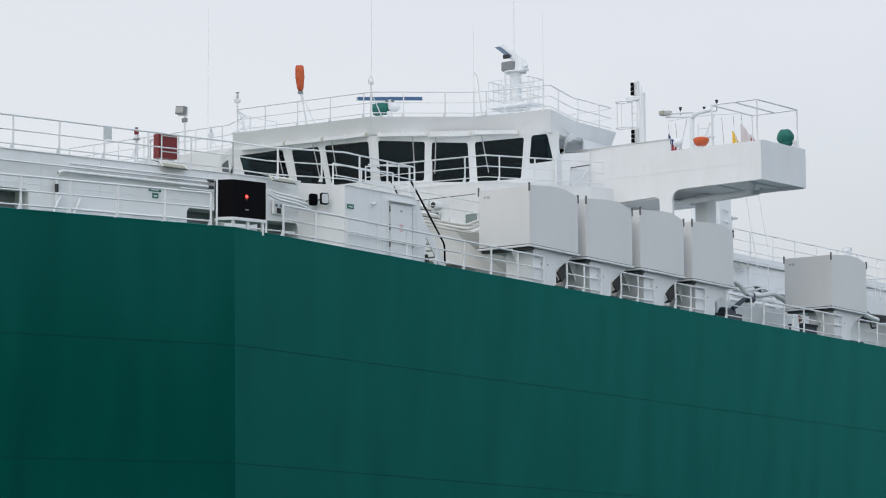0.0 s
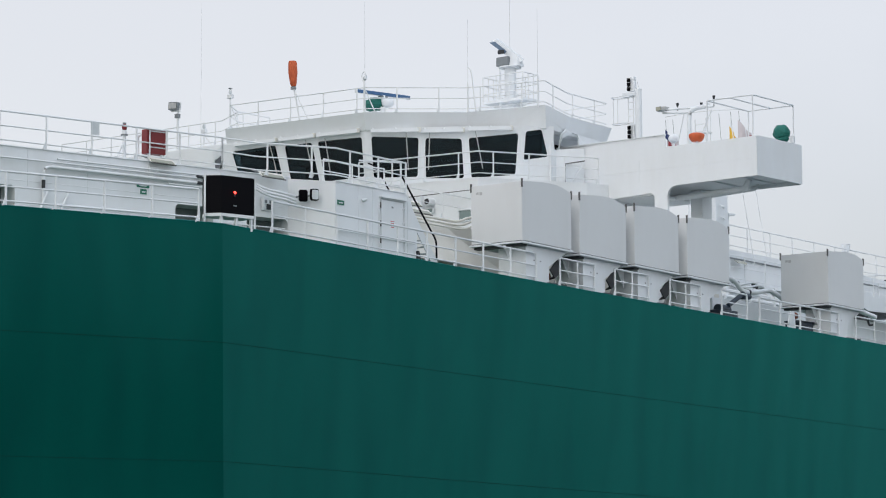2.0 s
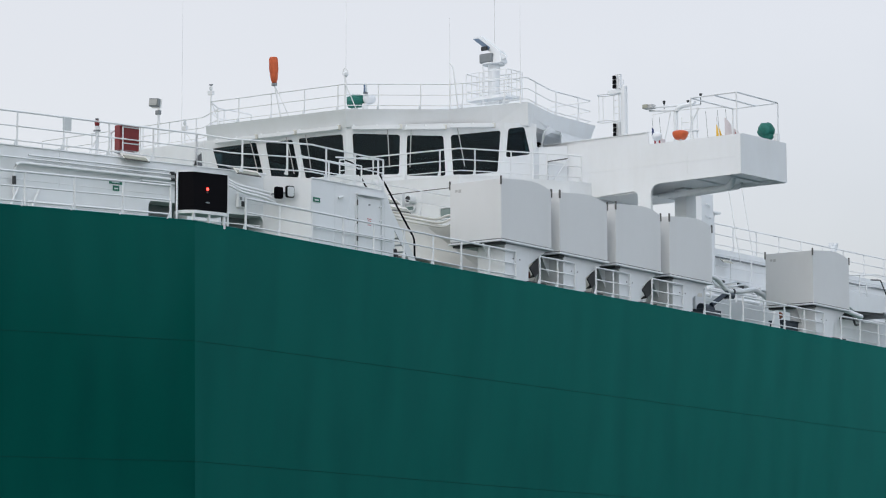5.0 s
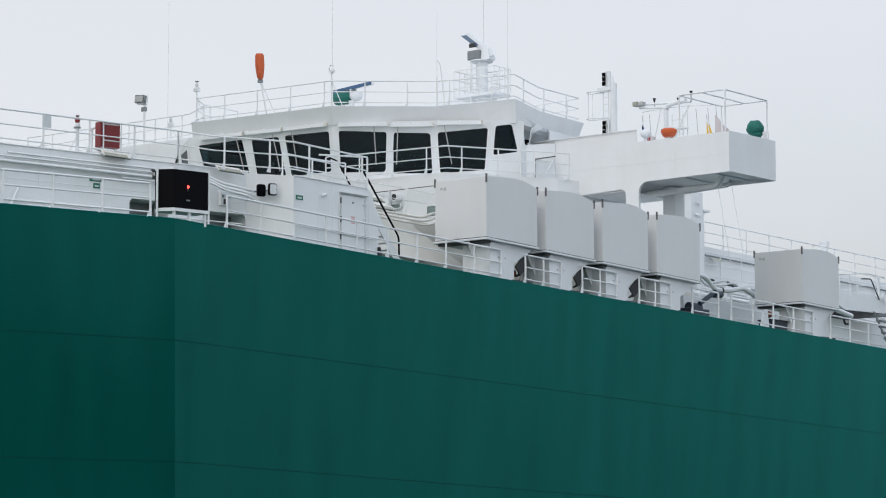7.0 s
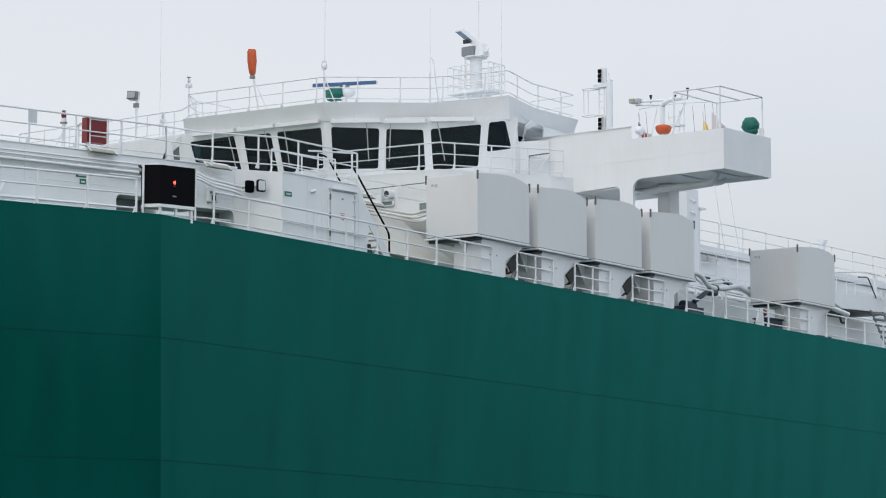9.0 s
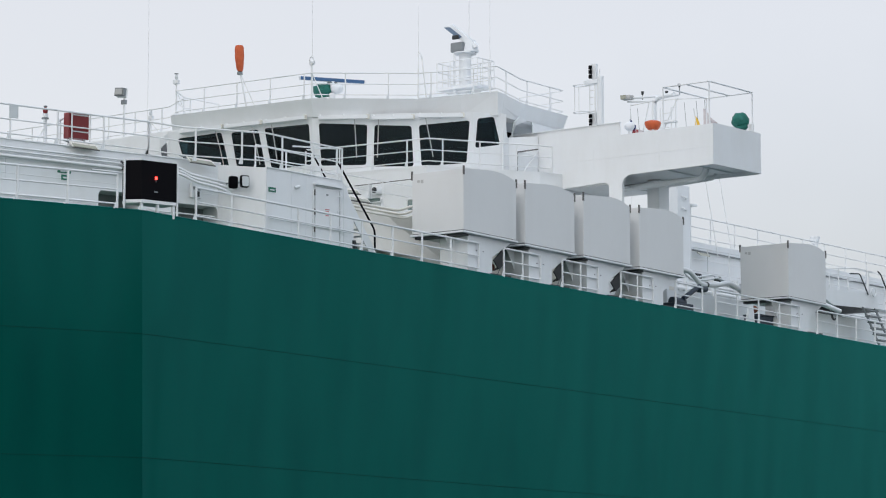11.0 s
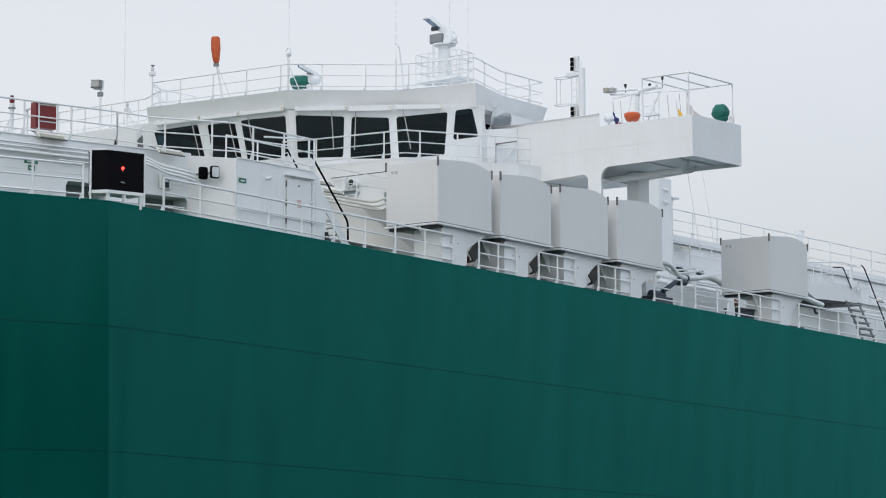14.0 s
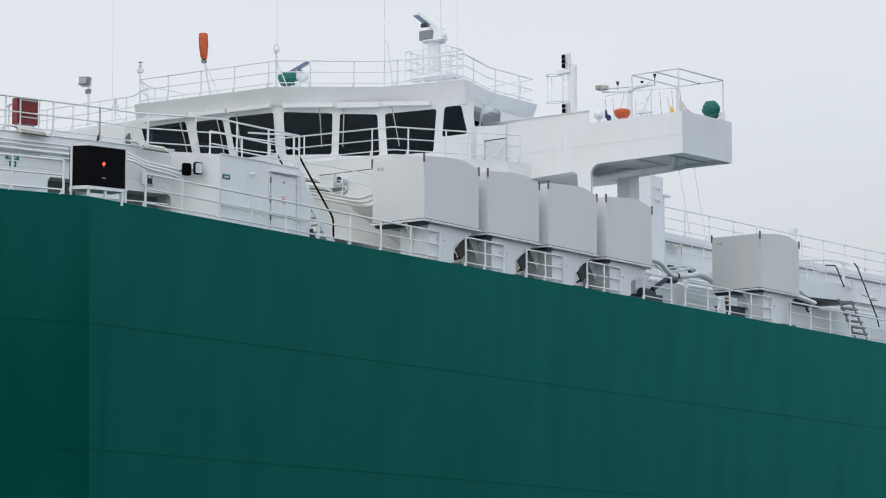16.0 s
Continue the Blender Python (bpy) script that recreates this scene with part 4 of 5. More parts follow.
strip_lamp(on_wall(-14.98, 19.07, 0.08), on_wall(-14.0, 19.05, 0.08))
strip_lamp((-10.8, 2.9, 18.97), (-9.8, 2.7, 18.94))
strip_lamp((-3.7, 2.6, 18.75), (-2.4, 2.6, 18.8))
strip_lamp((-3.4, 2.2, 18.45), (-2.3, 2.2, 18.45))

# red locker, beacon, horns and floodlight on the forward roof
rp = thing("red_locker", (-14.6, 4.3, 19.3), "red fire locker panel with pale straps behind the railing", "locker")
LX0, LX1, LZ0, LZ1 = -14.92, -14.18, 19.28, 20.1
part("case", prism(B(), [on_wall(x, z, -0.1) for x, z in ((LX0, LZ0), (LX1, LZ0), (LX1, LZ1), (LX0, LZ1))], inward * 0.3), M_RED, rp)
for z in (19.5, 19.74, 20.04):
    part("strap", prism(B(), [on_wall(x, z + d, -0.09) for x, d in ((LX0 + 0.1, -0.02), (LX1 - 0.02, -0.02), (LX1 - 0.02, 0.02), (LX0 + 0.1, 0.02))], inward * 0.008), M_RED if z == 19.74 else M_PALE, rp)
for x in (LX0 + 0.1, LX1 + 0.03):
    part("frame_bar", tube(B(), [on_wall(x, LZ0 - 0.2, -0.06), on_wall(x, LZ1, -0.06)], 0.026, 6), M_RAIL, rp, "white frame bar")
part("leg", tube(B(), [on_wall(-14.80, 18.98, -0.2), on_wall(-14.80, 19.3, -0.2)], 0.04), M_RAIL, rp)
part("leg", tube(B(), [on_wall(-14.28, 18.98, -0.2), on_wall(-14.28, 19.3, -0.2)], 0.04), M_RAIL, rp)
bp = on_wall(-15.62, 18.98, -0.35)
bc = thing("beacon", bp, "red beacon lamp on a white post with a stay", "beacon")
part("post", tube(B(), [bp, bp + Vector((0, 0, 0.85))], 0.06), M_RAIL, bc, smooth=True)
part("stay", tube(B(), [bp + Vector((-0.38, 0, 0)), bp + Vector((0, 0, 0.65))], 0.02), M_RAIL, bc)
part("platform", disc(B(), bp + Vector((0, 0, 0.85)), bp + Vector((0, 0, 0.89)), 0.12), M_GREY, bc)
part("collar", tube(B(), [bp + Vector((0, 0, 0.89)), bp + Vector((0, 0, 1.02))], 0.09), M_RAIL, bc, smooth=True)
part("lens", lump(B(), bp + Vector((0, 0, 1.12)), (0.085, 0.085, 0.13), 0, 0.0), M_RED, bc, "red lens", smooth=True)
part("cap", disc(B(), bp + Vector((0, 0, 1.24)), bp + Vector((0, 0, 1.28)), 0.06), M_GREY, bc)
for dx in (0.72, 1.0):
    q = on_wall(-15.7 + dx, 18.98, -0.5)
    hn = thing("vent_post", q, "slim white vent post with an angled head", "vent post", "vent posts")
    part("post", tube(B(), [q, q + Vector((0, 0, 0.95))], 0.025), M_RAIL, hn)
    part("head", tube(B(), [q + Vector((-0.1, 0, 0.86)), q + Vector((0.12, 0, 0.97))], 0.05, 8, 0.03), M_RAIL, hn)

# ---- stair with dark handrails, pipes and ports before the accommodation block ----
st = thing("deck_stair", (-4.5, 1.9, 16.2), "white steel stair with black sloping handrails", "stair")
for y in (1.45, 2.25):
    part("stringer", prism(B(), [(-4.9, y, 18.62), (-4.6, y, 18.74), (-2.6, y, 16.3), (-2.9, y, 16.15)], (0, 0.03, 0)), M_WHITE, st)
for k in range(11):
    f = (k + 0.5) / 11
    part("tread", box(B(), (-4.75 + 2.05 * f - 0.11, 1.48, 18.66 - 2.45 * f), (-4.75 + 2.05 * f + 0.11, 2.25, 18.69 - 2.45 * f)), M_RAIL, st)
part("handrail", tube(B(), bent([(-5.0, 1.6, 19.5), (-4.62, 1.6, 19.42), (-2.66, 1.6, 17.3), (-2.64, 1.6, 16.5)], 0.15), 0.035), M_BLACK, st, "black sloping handrail", smooth=True)
part("handrail", tube(B(), bent([(-5.6, 2.35, 19.86), (-5.15, 2.35, 19.8), (-3.3, 2.35, 17.75), (-3.2, 2.35, 16.9)], 0.15), 0.03), M_BLACK, st, "black sloping handrail", smooth=True)
part("landing_post", tube(B(), [(-5.0, 1.35, 18.75), (-5.0, 1.35, 19.9)], 0.035), M_RAIL, st)
part("landing_bar", tube(B(), [(-7.0, 1.6, 19.72), (-4.7, 1.6, 19.92)], 0.03), M_RAIL, st)

low = thing("low_casing", (4, 3.6, 16.0), "cream-white low pipe casing running along the deck", "deck casing")
part("wall", box(B(), (-4.3, 3.4, 15.7), (13.5, 6.0, 18.35), 0.03), M_CREAM, low)
part("wall", box(B(), (13.5, 3.4, 15.2), (60, 6.0, 17.15), 0.03, -0.25), M_WHITE, low)
part("sloping_front", prism(B(), [(-4.3, 2.4, 16.75), (2.15, 2.4, 16.75), (1.1, 2.79, 17.4), (0.3, 3.15, 18.0), (0.0, 3.36, 18.35), (-4.3, 3.36, 18.35)], (0.0, 0.02, 0.03)), M_CREAM, low)
for y, z, w, hh in ((9.45, 20.17, 0.34, 0.24), (11.4, 20.5, 0.42, 0.1)):
    xw = 8.9 + (13.2 - y) * 0.1034 - 0.012
    ring = rounded([Vector((xw, y + w, z - hh)), Vector((xw, y - w, z - hh)), Vector((xw, y - w, z + hh)), Vector((xw, y + w, z + hh))], 0.1)
    port = part("port", prism(B(), ring, (-0.02, 0, 0)), M_PORT, superstructure, "greenish glass port in the front wall")
    part("rim", tube(B(), [p + Vector((-0.03, 0, 0)) for p in ring + ring[:1]], 0.035, 6), M_WHITE, port)
rp2 = thing("round_vent", (8.9, 10.7, 20.8), "round white wall vent with a dark open mouth", "vent")
a = Vector((8.75, 11.1, 20.86))
part("trunk", tube(B(), [a + Vector((0.4, 0, 0)), a], 0.17, 14), M_WHITE, rp2, smooth=True)
part("mouth", disc(B(), a + Vector((0.01, 0, 0)), a + Vector((-0.01, 0, 0)), 0.125), M_DARK, rp2)
part("flap", prism(B(), [a + Vector((0.0, 0.6, -0.3)), a + Vector((0.0, 0.3, -0.3)), a + Vector((0.0, 0.3, 0.28))], (0.2, 0, 0)), M_WHITE, rp2)
lip = thing("wall_ledge", (8.8, 10, 21.2), "thin grey ledge along the front wall", "ledge")
part("bar", box(B(), (8.8, 8.9, 21.13), (8.87, 12.2, 21.155)), M_CLIP, lip)
for k in range(3):
    z = 18.5 - 0.16 * k
    single("deck_pipe", tube(B(), bent([(-4.0, 3.1 - 0.15 * k, z), (-0.6, 3.1 - 0.15 * k, z - 0.05), (0.4, 3.0 - 0.15 * k, z - 0.08), (1.2, 3.0 - 0.15 * k, z + 0.2), (1.9, 3.0 - 0.15 * k, z + 0.15), (2.2, 3.0, z - 0.5)], 0.3), 0.05 - 0.008 * k, 10), M_CREAM, (0, 3, 18.3), "white bent deck pipe beside the casing", "pipe", "deck pipes", smooth=True)
railing([(-3.4, 3.0, 18.4), (2.6, 3.2, 18.45)], 1.0, "thin white railing on the casing", bars=2, gap=2.6, r=0.018, group="upper railings")

# ---- equipment on the wheelhouse roof ----
ROOFZ = 24.97
railing([(11.5, 22.4, ROOFZ), (9.3, 22.4, ROOFZ), (7.95, 21.6, ROOFZ), (8.45, 14.25, ROOFZ), (11.3, 10.9, ROOFZ), (12.15, 9.3, 25.05), (12.95, 8.0, 25.18), (15.1, 8.32, ROOFZ), (18.4, 8.5, ROOFZ), (18.6, 11.0, ROOFZ)], 1.08, "white railing round the wheelhouse roof", gap=1.75, group="upper railings", r=0.027)
railing([(9.3, 22.4, 24.9), (9.6, 23.6, 24.7), (9.6, 31.0, 24.7), (9.6, 34.0, 24.7)], 1.1, "white railing on the starboard wing", gap=1.6, group="upper railings", r=0.027)
stbd = thing("starboard_wing", (12, 29, 23), "white bulwark of the far bridge wing", "bridge wing")
part("bulwark", box(B(), (9.35, 23.2, 21.5), (13.5, 36.2, 24.7), 0.05), M_WHITE, stbd)

radar = thing("roof_radar", (10.7, 15.04, ROOFZ), "rotating radar with a blue and white bar scanner and green base", "radar")
rz = 26.16
part("pedestal", tube(B(), [(10.7, 15.04, ROOFZ), (10.7, 15.04, 25.6)], 0.13, 12), M_WHITE, radar, smooth=True)
part("gearbox", lump(B(), (10.78, 14.85, 25.78), (0.26, 0.3, 0.22), 1, 0.05), M_WHITE, radar, smooth=True)
part("neck", tube(B(), [(10.7, 15.04, 25.8), (10.7, 15.04, rz - 0.05)], 0.09, 12), M_WHITE, radar, smooth=True)
scanner = new("scanner")
scanner.parent = radar
bm = B()
box(bm, (-1.48, 0.002, -0.075), (1.48, 0.10, 0.085), 0.03)
me = finish(bm, "bar_back", M_WHITE)
o = new("bar_back", me)
o.parent = scanner
o = new("bar_face", finish(box(B(), (-1.42, -0.06, -0.07), (1.42, 0.0, 0.08), 0.02), "bar_face", M_BLUE))
o.parent = scanner
tagged(o, "blue scanner face")
o = new("mount", finish(box(B(), (-0.2, -0.08, -0.13), (0.2, 0.12, -0.076), 0.02), "mount", M_GREY))
o.parent = scanner
cap = thing("covered_lamp", (10.7, 15.55, ROOFZ), "searchlight under a green tarpaulin on the roof", "searchlight", "green covered searchlights")
part("stand", tube(B(), [(10.7, 15.55, ROOFZ), (10.7, 15.55, 25.6)], 0.1), M_WHITE, cap)
bm = lump(B(), (10.7, 15.55, 25.78), (0.44, 0.5, 0.3), 3, 0.25)
part("cover", bm, M_TARP, cap)

OY = 17.98
ws = thing("covered_horn", (8.1, 18.1, ROOFZ), "whip stand topped by a faded orange cloth cover", "covered lamp")
part("mast", tube(B(), [(8.15, OY - 0.33, ROOFZ), (8.1, OY - 0.02, 26.45)], 0.035), M_RAIL, ws, smooth=True)
part("stay", tube(B(), [(8.2, OY - 0.75, ROOFZ), (8.12, OY - 0.05, 26.35)], 0.02), M_RAIL, ws)
part("foot", disc(B(), (8.1, OY, 26.36), (8.1, OY, 26.47), 0.12), M_GREY, ws)
bm = B()
segs = [(26.5, 0.10), (26.62, 0.15), (26.85, 0.18), (27.1, 0.2), (27.35, 0.2), (27.55, 0.19), (27.62, 0.16)]
rings = []
for z, r in segs:
    rings.append([bm.verts.new((8.1 + math.cos(k * math.tau / 12) * r * (1 + 0.12 * noise.noise(Vector((k * 0.8, z * 3, 0)))), OY + (z - 26.5) * 0.05 + math.sin(k * math.tau / 12) * r * (1 + 0.12 * noise.noise(Vector((k, z * 3, 5)))), z)) for k in range(12)])
for p, q in zip(rings, rings[1:]):
    for k in range(12):
        bm.faces.new((p[k], p[(k + 1) % 12], q[(k + 1) % 12], q[k]))
bm.faces.new(rings[0][::-1])
bm.faces.new(rings[-1])
part("cover", bm, M_ORANGE, ws, "faded orange cloth cover", smooth=True)


def whip(at, top, r=0.013, label="tall thin white whip antenna", stub=True):
    at = Vector(at)
    ob = thing("whip_antenna", at, label, "antenna", "whip antennas")
    if stub:
        part("base", tube(B(), [at, at + Vector((0, 0, 1.3))], 0.04, 8, 0.028), M_RAIL, ob, smooth=True)
    part("rod", tube(B(), [at + Vector((0, 0, 0.0 if not stub else 1.3)), Vector((at.x, at.y, top))], r, 6, r * 0.45), M_RAIL, ob, smooth=True)


whip((9.9, 25.2, 23.9), 31.5)
whip((8.62, 14.36, ROOFZ), 31.5)
whip((11.3, 10.84, ROOFZ), 29.0)
whip((12.7, 8.15, 25.1), 29.4)
whip((26.0, 19.5, 20.5), 36.5, 0.03)
whip((30.5, 13.2, 20.5), 28.0, 0.012, stub=False)


def lamp_post(at, h, label, ring_top=True):
    at = Vector(at)
    ob = thing("aerial_post", at, label, "aerial", "aerial posts")
    part("post", tube(B(), [at, at + Vector((0, 0, h))], 0.035), M_RAIL, ob, smooth=True)
    part("brace", tube(B(), [at + Vector((0.2, -0.45, 0)), at + Vector((0.02, -0.02, h * 0.75))], 0.022), M_RAIL, ob)
    if ring_top:
        q = at + Vector((0, 0, h))
        part("hoop", tube(B(), [q + Vector((0, math.cos(a) * 0.13, 0.16 + math.sin(a) * 0.2)) for a in [k * math.tau / 12 for k in range(13)]], 0.022, 6), M_RAIL, ob)
        part("cup", lump(B(), q + Vector((0, -0.05, 0.1)), (0.1, 0.1, 0.12), 4), M_RAIL, ob)
    else:
        q = at + Vector((0, 0, h))
        part("collar", box(B(), q + Vector((-0.08, -0.14, -0.08)), q + Vector((0.08, 0.14, 0.1)), 0.02), M_RAIL, ob)
        part("lamp", lump(B(), q + Vector((0, 0.0, 0.22)), (0.07, 0.07, 0.12), 2), M_PALE, ob)
        part("cap", disc(B(), q + Vector((0, 0, 0.36)), q + Vector((0, 0, 0.39)), 0.09), M_GREY, ob)
    return ob


lamp_post((8.62, 14.4, ROOFZ), 1.45, "white aerial post with a small hoop on the roof rail")
lamp_post((8.3, 21.9, ROOFZ), 1.55, "white post carrying a small navigation lamp", False)
single("bent_rod", tube(B(), bent([(11.35, 10.45, ROOFZ), (11.3, 10.66, 26.75), (11.3, 10.83, 26.95)], 0.2), 0.03), M_RAIL, (11.3, 10.6, ROOFZ), "white bent rod on the roof rail", "rod", smooth=True)

fl = thing("floodlight", (9.87, 26.3, 23.95), "grey floodlight on a white post", "floodlight")
part("post", tube(B(), [(9.47, 26.25, 23.9), (9.47, 26.25, 26.5)], 0.05), M_RAIL, fl, smooth=True)
part("yoke", tube(B(), [(9.4, 26.6, 26.55), (9.45, 26.1, 26.5), (9.45, 26.05, 26.9)], 0.03), M_RAIL, fl)
part("lamp_head", prism(B(), [Vector(p) for p in ((9.3, 26.72, 26.62), (9.3, 26.15, 26.58), (9.3, 26.12, 26.92), (9.3, 26.68, 26.98))], (0.35, 0.1, 0)), M_GREY, fl)
part("lens", prism(B(), [Vector(p) for p in ((9.28, 26.68, 26.66), (9.28, 26.2, 26.62), (9.28, 26.17, 26.88), (9.28, 26.64, 26.93))], (-0.015, 0, 0)), M_PRINT, fl)
part("pole_clamp", box(B(), (9.4, 26.15, 26.2), (9.55, 26.4, 26.4), 0.02), M_GREY, fl)
lamp_post((9.9, 25.0, 24.7), 0.8, "small white post with a fitting beside the aerial", False)

# ---- radar mast ----
mast = thing("radar_mast", (17.4, 13.1, ROOFZ), "white radar mast with caged platform and tilted scanner", "radar mast")
part("column", tube(B(), [(17.4, 13.09, ROOFZ), (17.4, 13.09, 28.1)], 0.27, 16), M_WHITE, mast, smooth=True)
part("ladder_rail", tube(B(), [(16.9, 13.3, ROOFZ), (16.9, 13.3, 28.0)], 0.05), M_RAIL, mast, smooth=True)
PX, PY, PZ = 17.4, 13.1, 26.45
plat = part("platform", prism(B(), [(PX - 0.6, PY - 1.15, PZ), (PX + 0.6, PY - 1.15, PZ), (PX + 0.6, PY + 1.1, PZ), (PX - 0.6, PY + 1.1, PZ)], (0, 0, 0.12)), M_WHITE, mast)
part("bracket", prism(B(), [(PX, PY - 1.1, PZ), (PX, PY - 0.2, PZ), (PX, PY - 0.2, PZ - 0.55)], (0.04, 0, 0)), M_WHITE, mast)
part("bracket", prism(B(), [(PX, PY + 1.1, PZ), (PX, PY + 0.2, PZ), (PX, PY + 0.2, PZ - 0.4)], (0.04, 0, 0)), M_WHITE, mast)
cage = [(PX - 0.6, PY - 1.15), (PX + 0.6, PY - 1.15), (PX + 0.6, PY + 1.1), (PX - 0.6, PY + 1.1)]
for z in (PZ + 0.45, PZ + 0.85, PZ + 1.25):
    part("cage_bar", tube(B(), bent([(x, y, z) for x, y in cage + cage[:1]], 0.15), 0.022), M_RAIL, mast, smooth=True)
for i in range(4):
    a, b = Vector((*cage[i], PZ)), Vector((*cage[(i + 1) % 4], PZ))
    for t in (0.0, 0.33, 0.66):
        p = a.lerp(b, t)
        part("cage_post", tube(B(), [p, p + Vector((0, 0, 1.25))], 0.022), M_RAIL, mast)
part("head_plate", disc(B(), (17.4, 13.1, 28.08), (17.4, 13.1, 28.13), 0.52), M_WHITE, mast)
part("turning_gear", loft(B(), [(17.15, 12.5, 28.13), (17.65, 12.5, 28.13), (17.65, 12.97, 28.13), (17.15, 12.97, 28.13)], [(17.25, 12.62, 28.66), (17.55, 12.62, 28.66), (17.55, 12.97, 28.66), (17.25, 12.97, 28.66)]), M_WHITE, mast)
part("motor", box(B(), (17.05, 12.98, 28.16), (17.5, 13.66, 28.6), 0.07), M_GREY, mast, "grey radar motor")
part("scanner_neck", tube(B(), [(17.4, 13.1, 28.4), (17.35, 13.1, 28.7)], 0.11), M_DARK, mast)
# tilted slab scanner: a long white face and a grey-blue lower face
SA, SB = Vector((17.2, 13.68, 29.46)), Vector((17.3, 12.28, 28.34))
LA, LB = Vector((17.15, 14.1, 29.38)), Vector((17.25, 12.6, 28.22))
part("scanner", prism(B(), [SA, SB, LB, LA], (0.22, 0.1, 0.08)), M_WHITE, mast, "tilted white slab scanner")
low, mid_line = (LA, LB), (LA.lerp(SA, 0.55), LB.lerp(SB, 0.55))
part("scanner_face", prism(B(), [low[0].lerp(low[1], 0.02), low[0].lerp(low[1], 0.55), mid_line[0].lerp(mid_line[1], 0.50), mid_line[0].lerp(mid_line[1], 0.06)], (-0.03, -0.01, -0.01)), M_SCANNER, mast, "blue-grey scanner face")
part("hinge", box(B(), (16.98, 13.2, 28.72), (17.1, 13.5, 28.9), 0.02), M_DARK, mast)

# ---- signal mast with black lamps, gantry and flags behind the wing ----
sm = thing("signal_mast", (29, 13.9, 24.0), "white signal mast with black lamps, ladder and hoops", "signal mast")
part("column", tube(B(), [(29.0, 13.92, 20.5), (29.0, 13.92, 28.9)], 0.17, 14), M_WHITE, sm, smooth=True)
part("finial", tube(B(), [(29.0, 13.95, 28.9), (29.0, 13.95, 29.25)], 0.05, 8, 0.02), M_RAIL, sm)
part("bracket", box(B(), (28.8, 13.95, 28.55), (29.15, 14.75, 28.75), 0.03), M_WHITE, sm)
for z in (26.45, 28.82):
    lamp = part("lamp_back", box(B(), (29.0, 14.15, z), (29.15, 14.45, z + 0.72), 0.01), M_WHITE, sm)
    for k in range(3):
        part("lamp", tube(B(), [(28.9, 14.42, z + 0.02 + 0.22 * k), (28.9, 14.42, z + 0.2 + 0.22 * k)], 0.085, 12), M_BLACK, lamp, "black signal lamp", smooth=True)
for y in (14.15, 14.45):
    part("ladder_stile", tube(B(), [(28.9, y, 25.0), (28.9, y, 28.5)], 0.028), M_RAIL, sm)
for k in range(9):
    part("rung", tube(B(), [(28.9, 14.15, 25.6 + 0.33 * k), (28.9, 14.45, 25.6 + 0.33 * k)], 0.018), M_RAIL, sm)
for z in (27.2, 28.5):
    part("hoop", tube(B(), bent([(28.9, 14.2, z), (28.4, 14.5, z), (28.4, 15.15, z), (28.9, 15.2, z), (29.1, 14.5, z + 0.04)], 0.2), 0.025), M_RAIL, sm, smooth=True)
for y in (14.95, 15.2):
    part("hoop_bar", tube(B(), [(28.7, y, 27.2), (28.7, y, 28.5)], 0.02), M_RAIL, sm)

ga = thing("gantry", (36, 15.4, 24), "white signal gantry with arm, horn and ladder", "signal gantry")
part("post", tube(B(), bent([(36, 15.5, 20.4), (36, 15.5, 29.0), (36, 14.3, 29.08)], 0.45), 0.12, 12), M_WHITE, ga, smooth=True)
part("arm", tube(B(), [(36, 16.9, 29.16), (36, 14.0, 29.0)], 0.055, 10), M_WHITE, ga, smooth=True)
part("yard", tube(B(), [(36, 16.95, 28.77), (36, 15.6, 28.85), (36, 14.2, 28.8), (36, 12.5, 28.68)], 0.022), M_RAIL, ga)
part("arm", tube(B(), [(36, 17.1, 29.0), (36, 15.6, 28.86)], 0.05), M_WHITE, ga)
horn = part("horn", box(B(), (35.7, 16.75, 29.08), (36.1, 17.35, 29.3), 0.05), M_PRINT, ga, "grey horn")
part("horn_mouth", box(B(), (35.65, 17.0, 29.1), (35.69, 17.3, 29.3)), M_LAMPGLASS, horn)
part("brace", tube(B(), [(36, 14.1, 28.85), (36, 14.95, 27.3), (36, 15.0, 26.3)], 0.035), M_WHITE, ga)
part("brace", tube(B(), [(36, 15.8, 28.8), (36, 16.2, 27.3), (36, 16.4, 26.3)], 0.03), M_WHITE, ga)
part("brace", tube(B(), [(36, 14.2, 28.85), (36, 14.23, 26.3)], 0.03), M_WHITE, ga)
for y in (15.0, 14.35):
    part("ladder_stile", tube(B(), [(35.8, y, 25.0), (35.8, y, 28.4)], 0.03), M_RAIL, ga)
for k in range(8):
    part("rung", tube(B(), [(35.8, 15.0, 25.6 + 0.36 * k), (35.8, 14.35, 25.6 + 0.36 * k)], 0.02), M_RAIL, ga)
part("shelf", box(B(), (35.7, 14.1, 27.62), (36.0, 14.9, 27.68)), M_RAIL, ga)
for y, hz in ((16.19, 29.42), (14.74, 29.28), (13.98, 29.55)):
    part("aerial", tube(B(), [(36, y, 29.0), (36, y, hz - 0.2)], 0.025), M_GREY, ga)
    part("aerial_head", tube(B(), [(36, y, hz - 0.18), (36, y, hz)], 0.045, 8, 0.085), M_DARK, ga)
for y in (16.94, 16.5, 13.7, 13.0, 12.52):
    part("halyard", tube(B(), [(36, y, 28.6), (36.1, y - 0.2, 25.5)], 0.012, 5), M_GREY, ga)


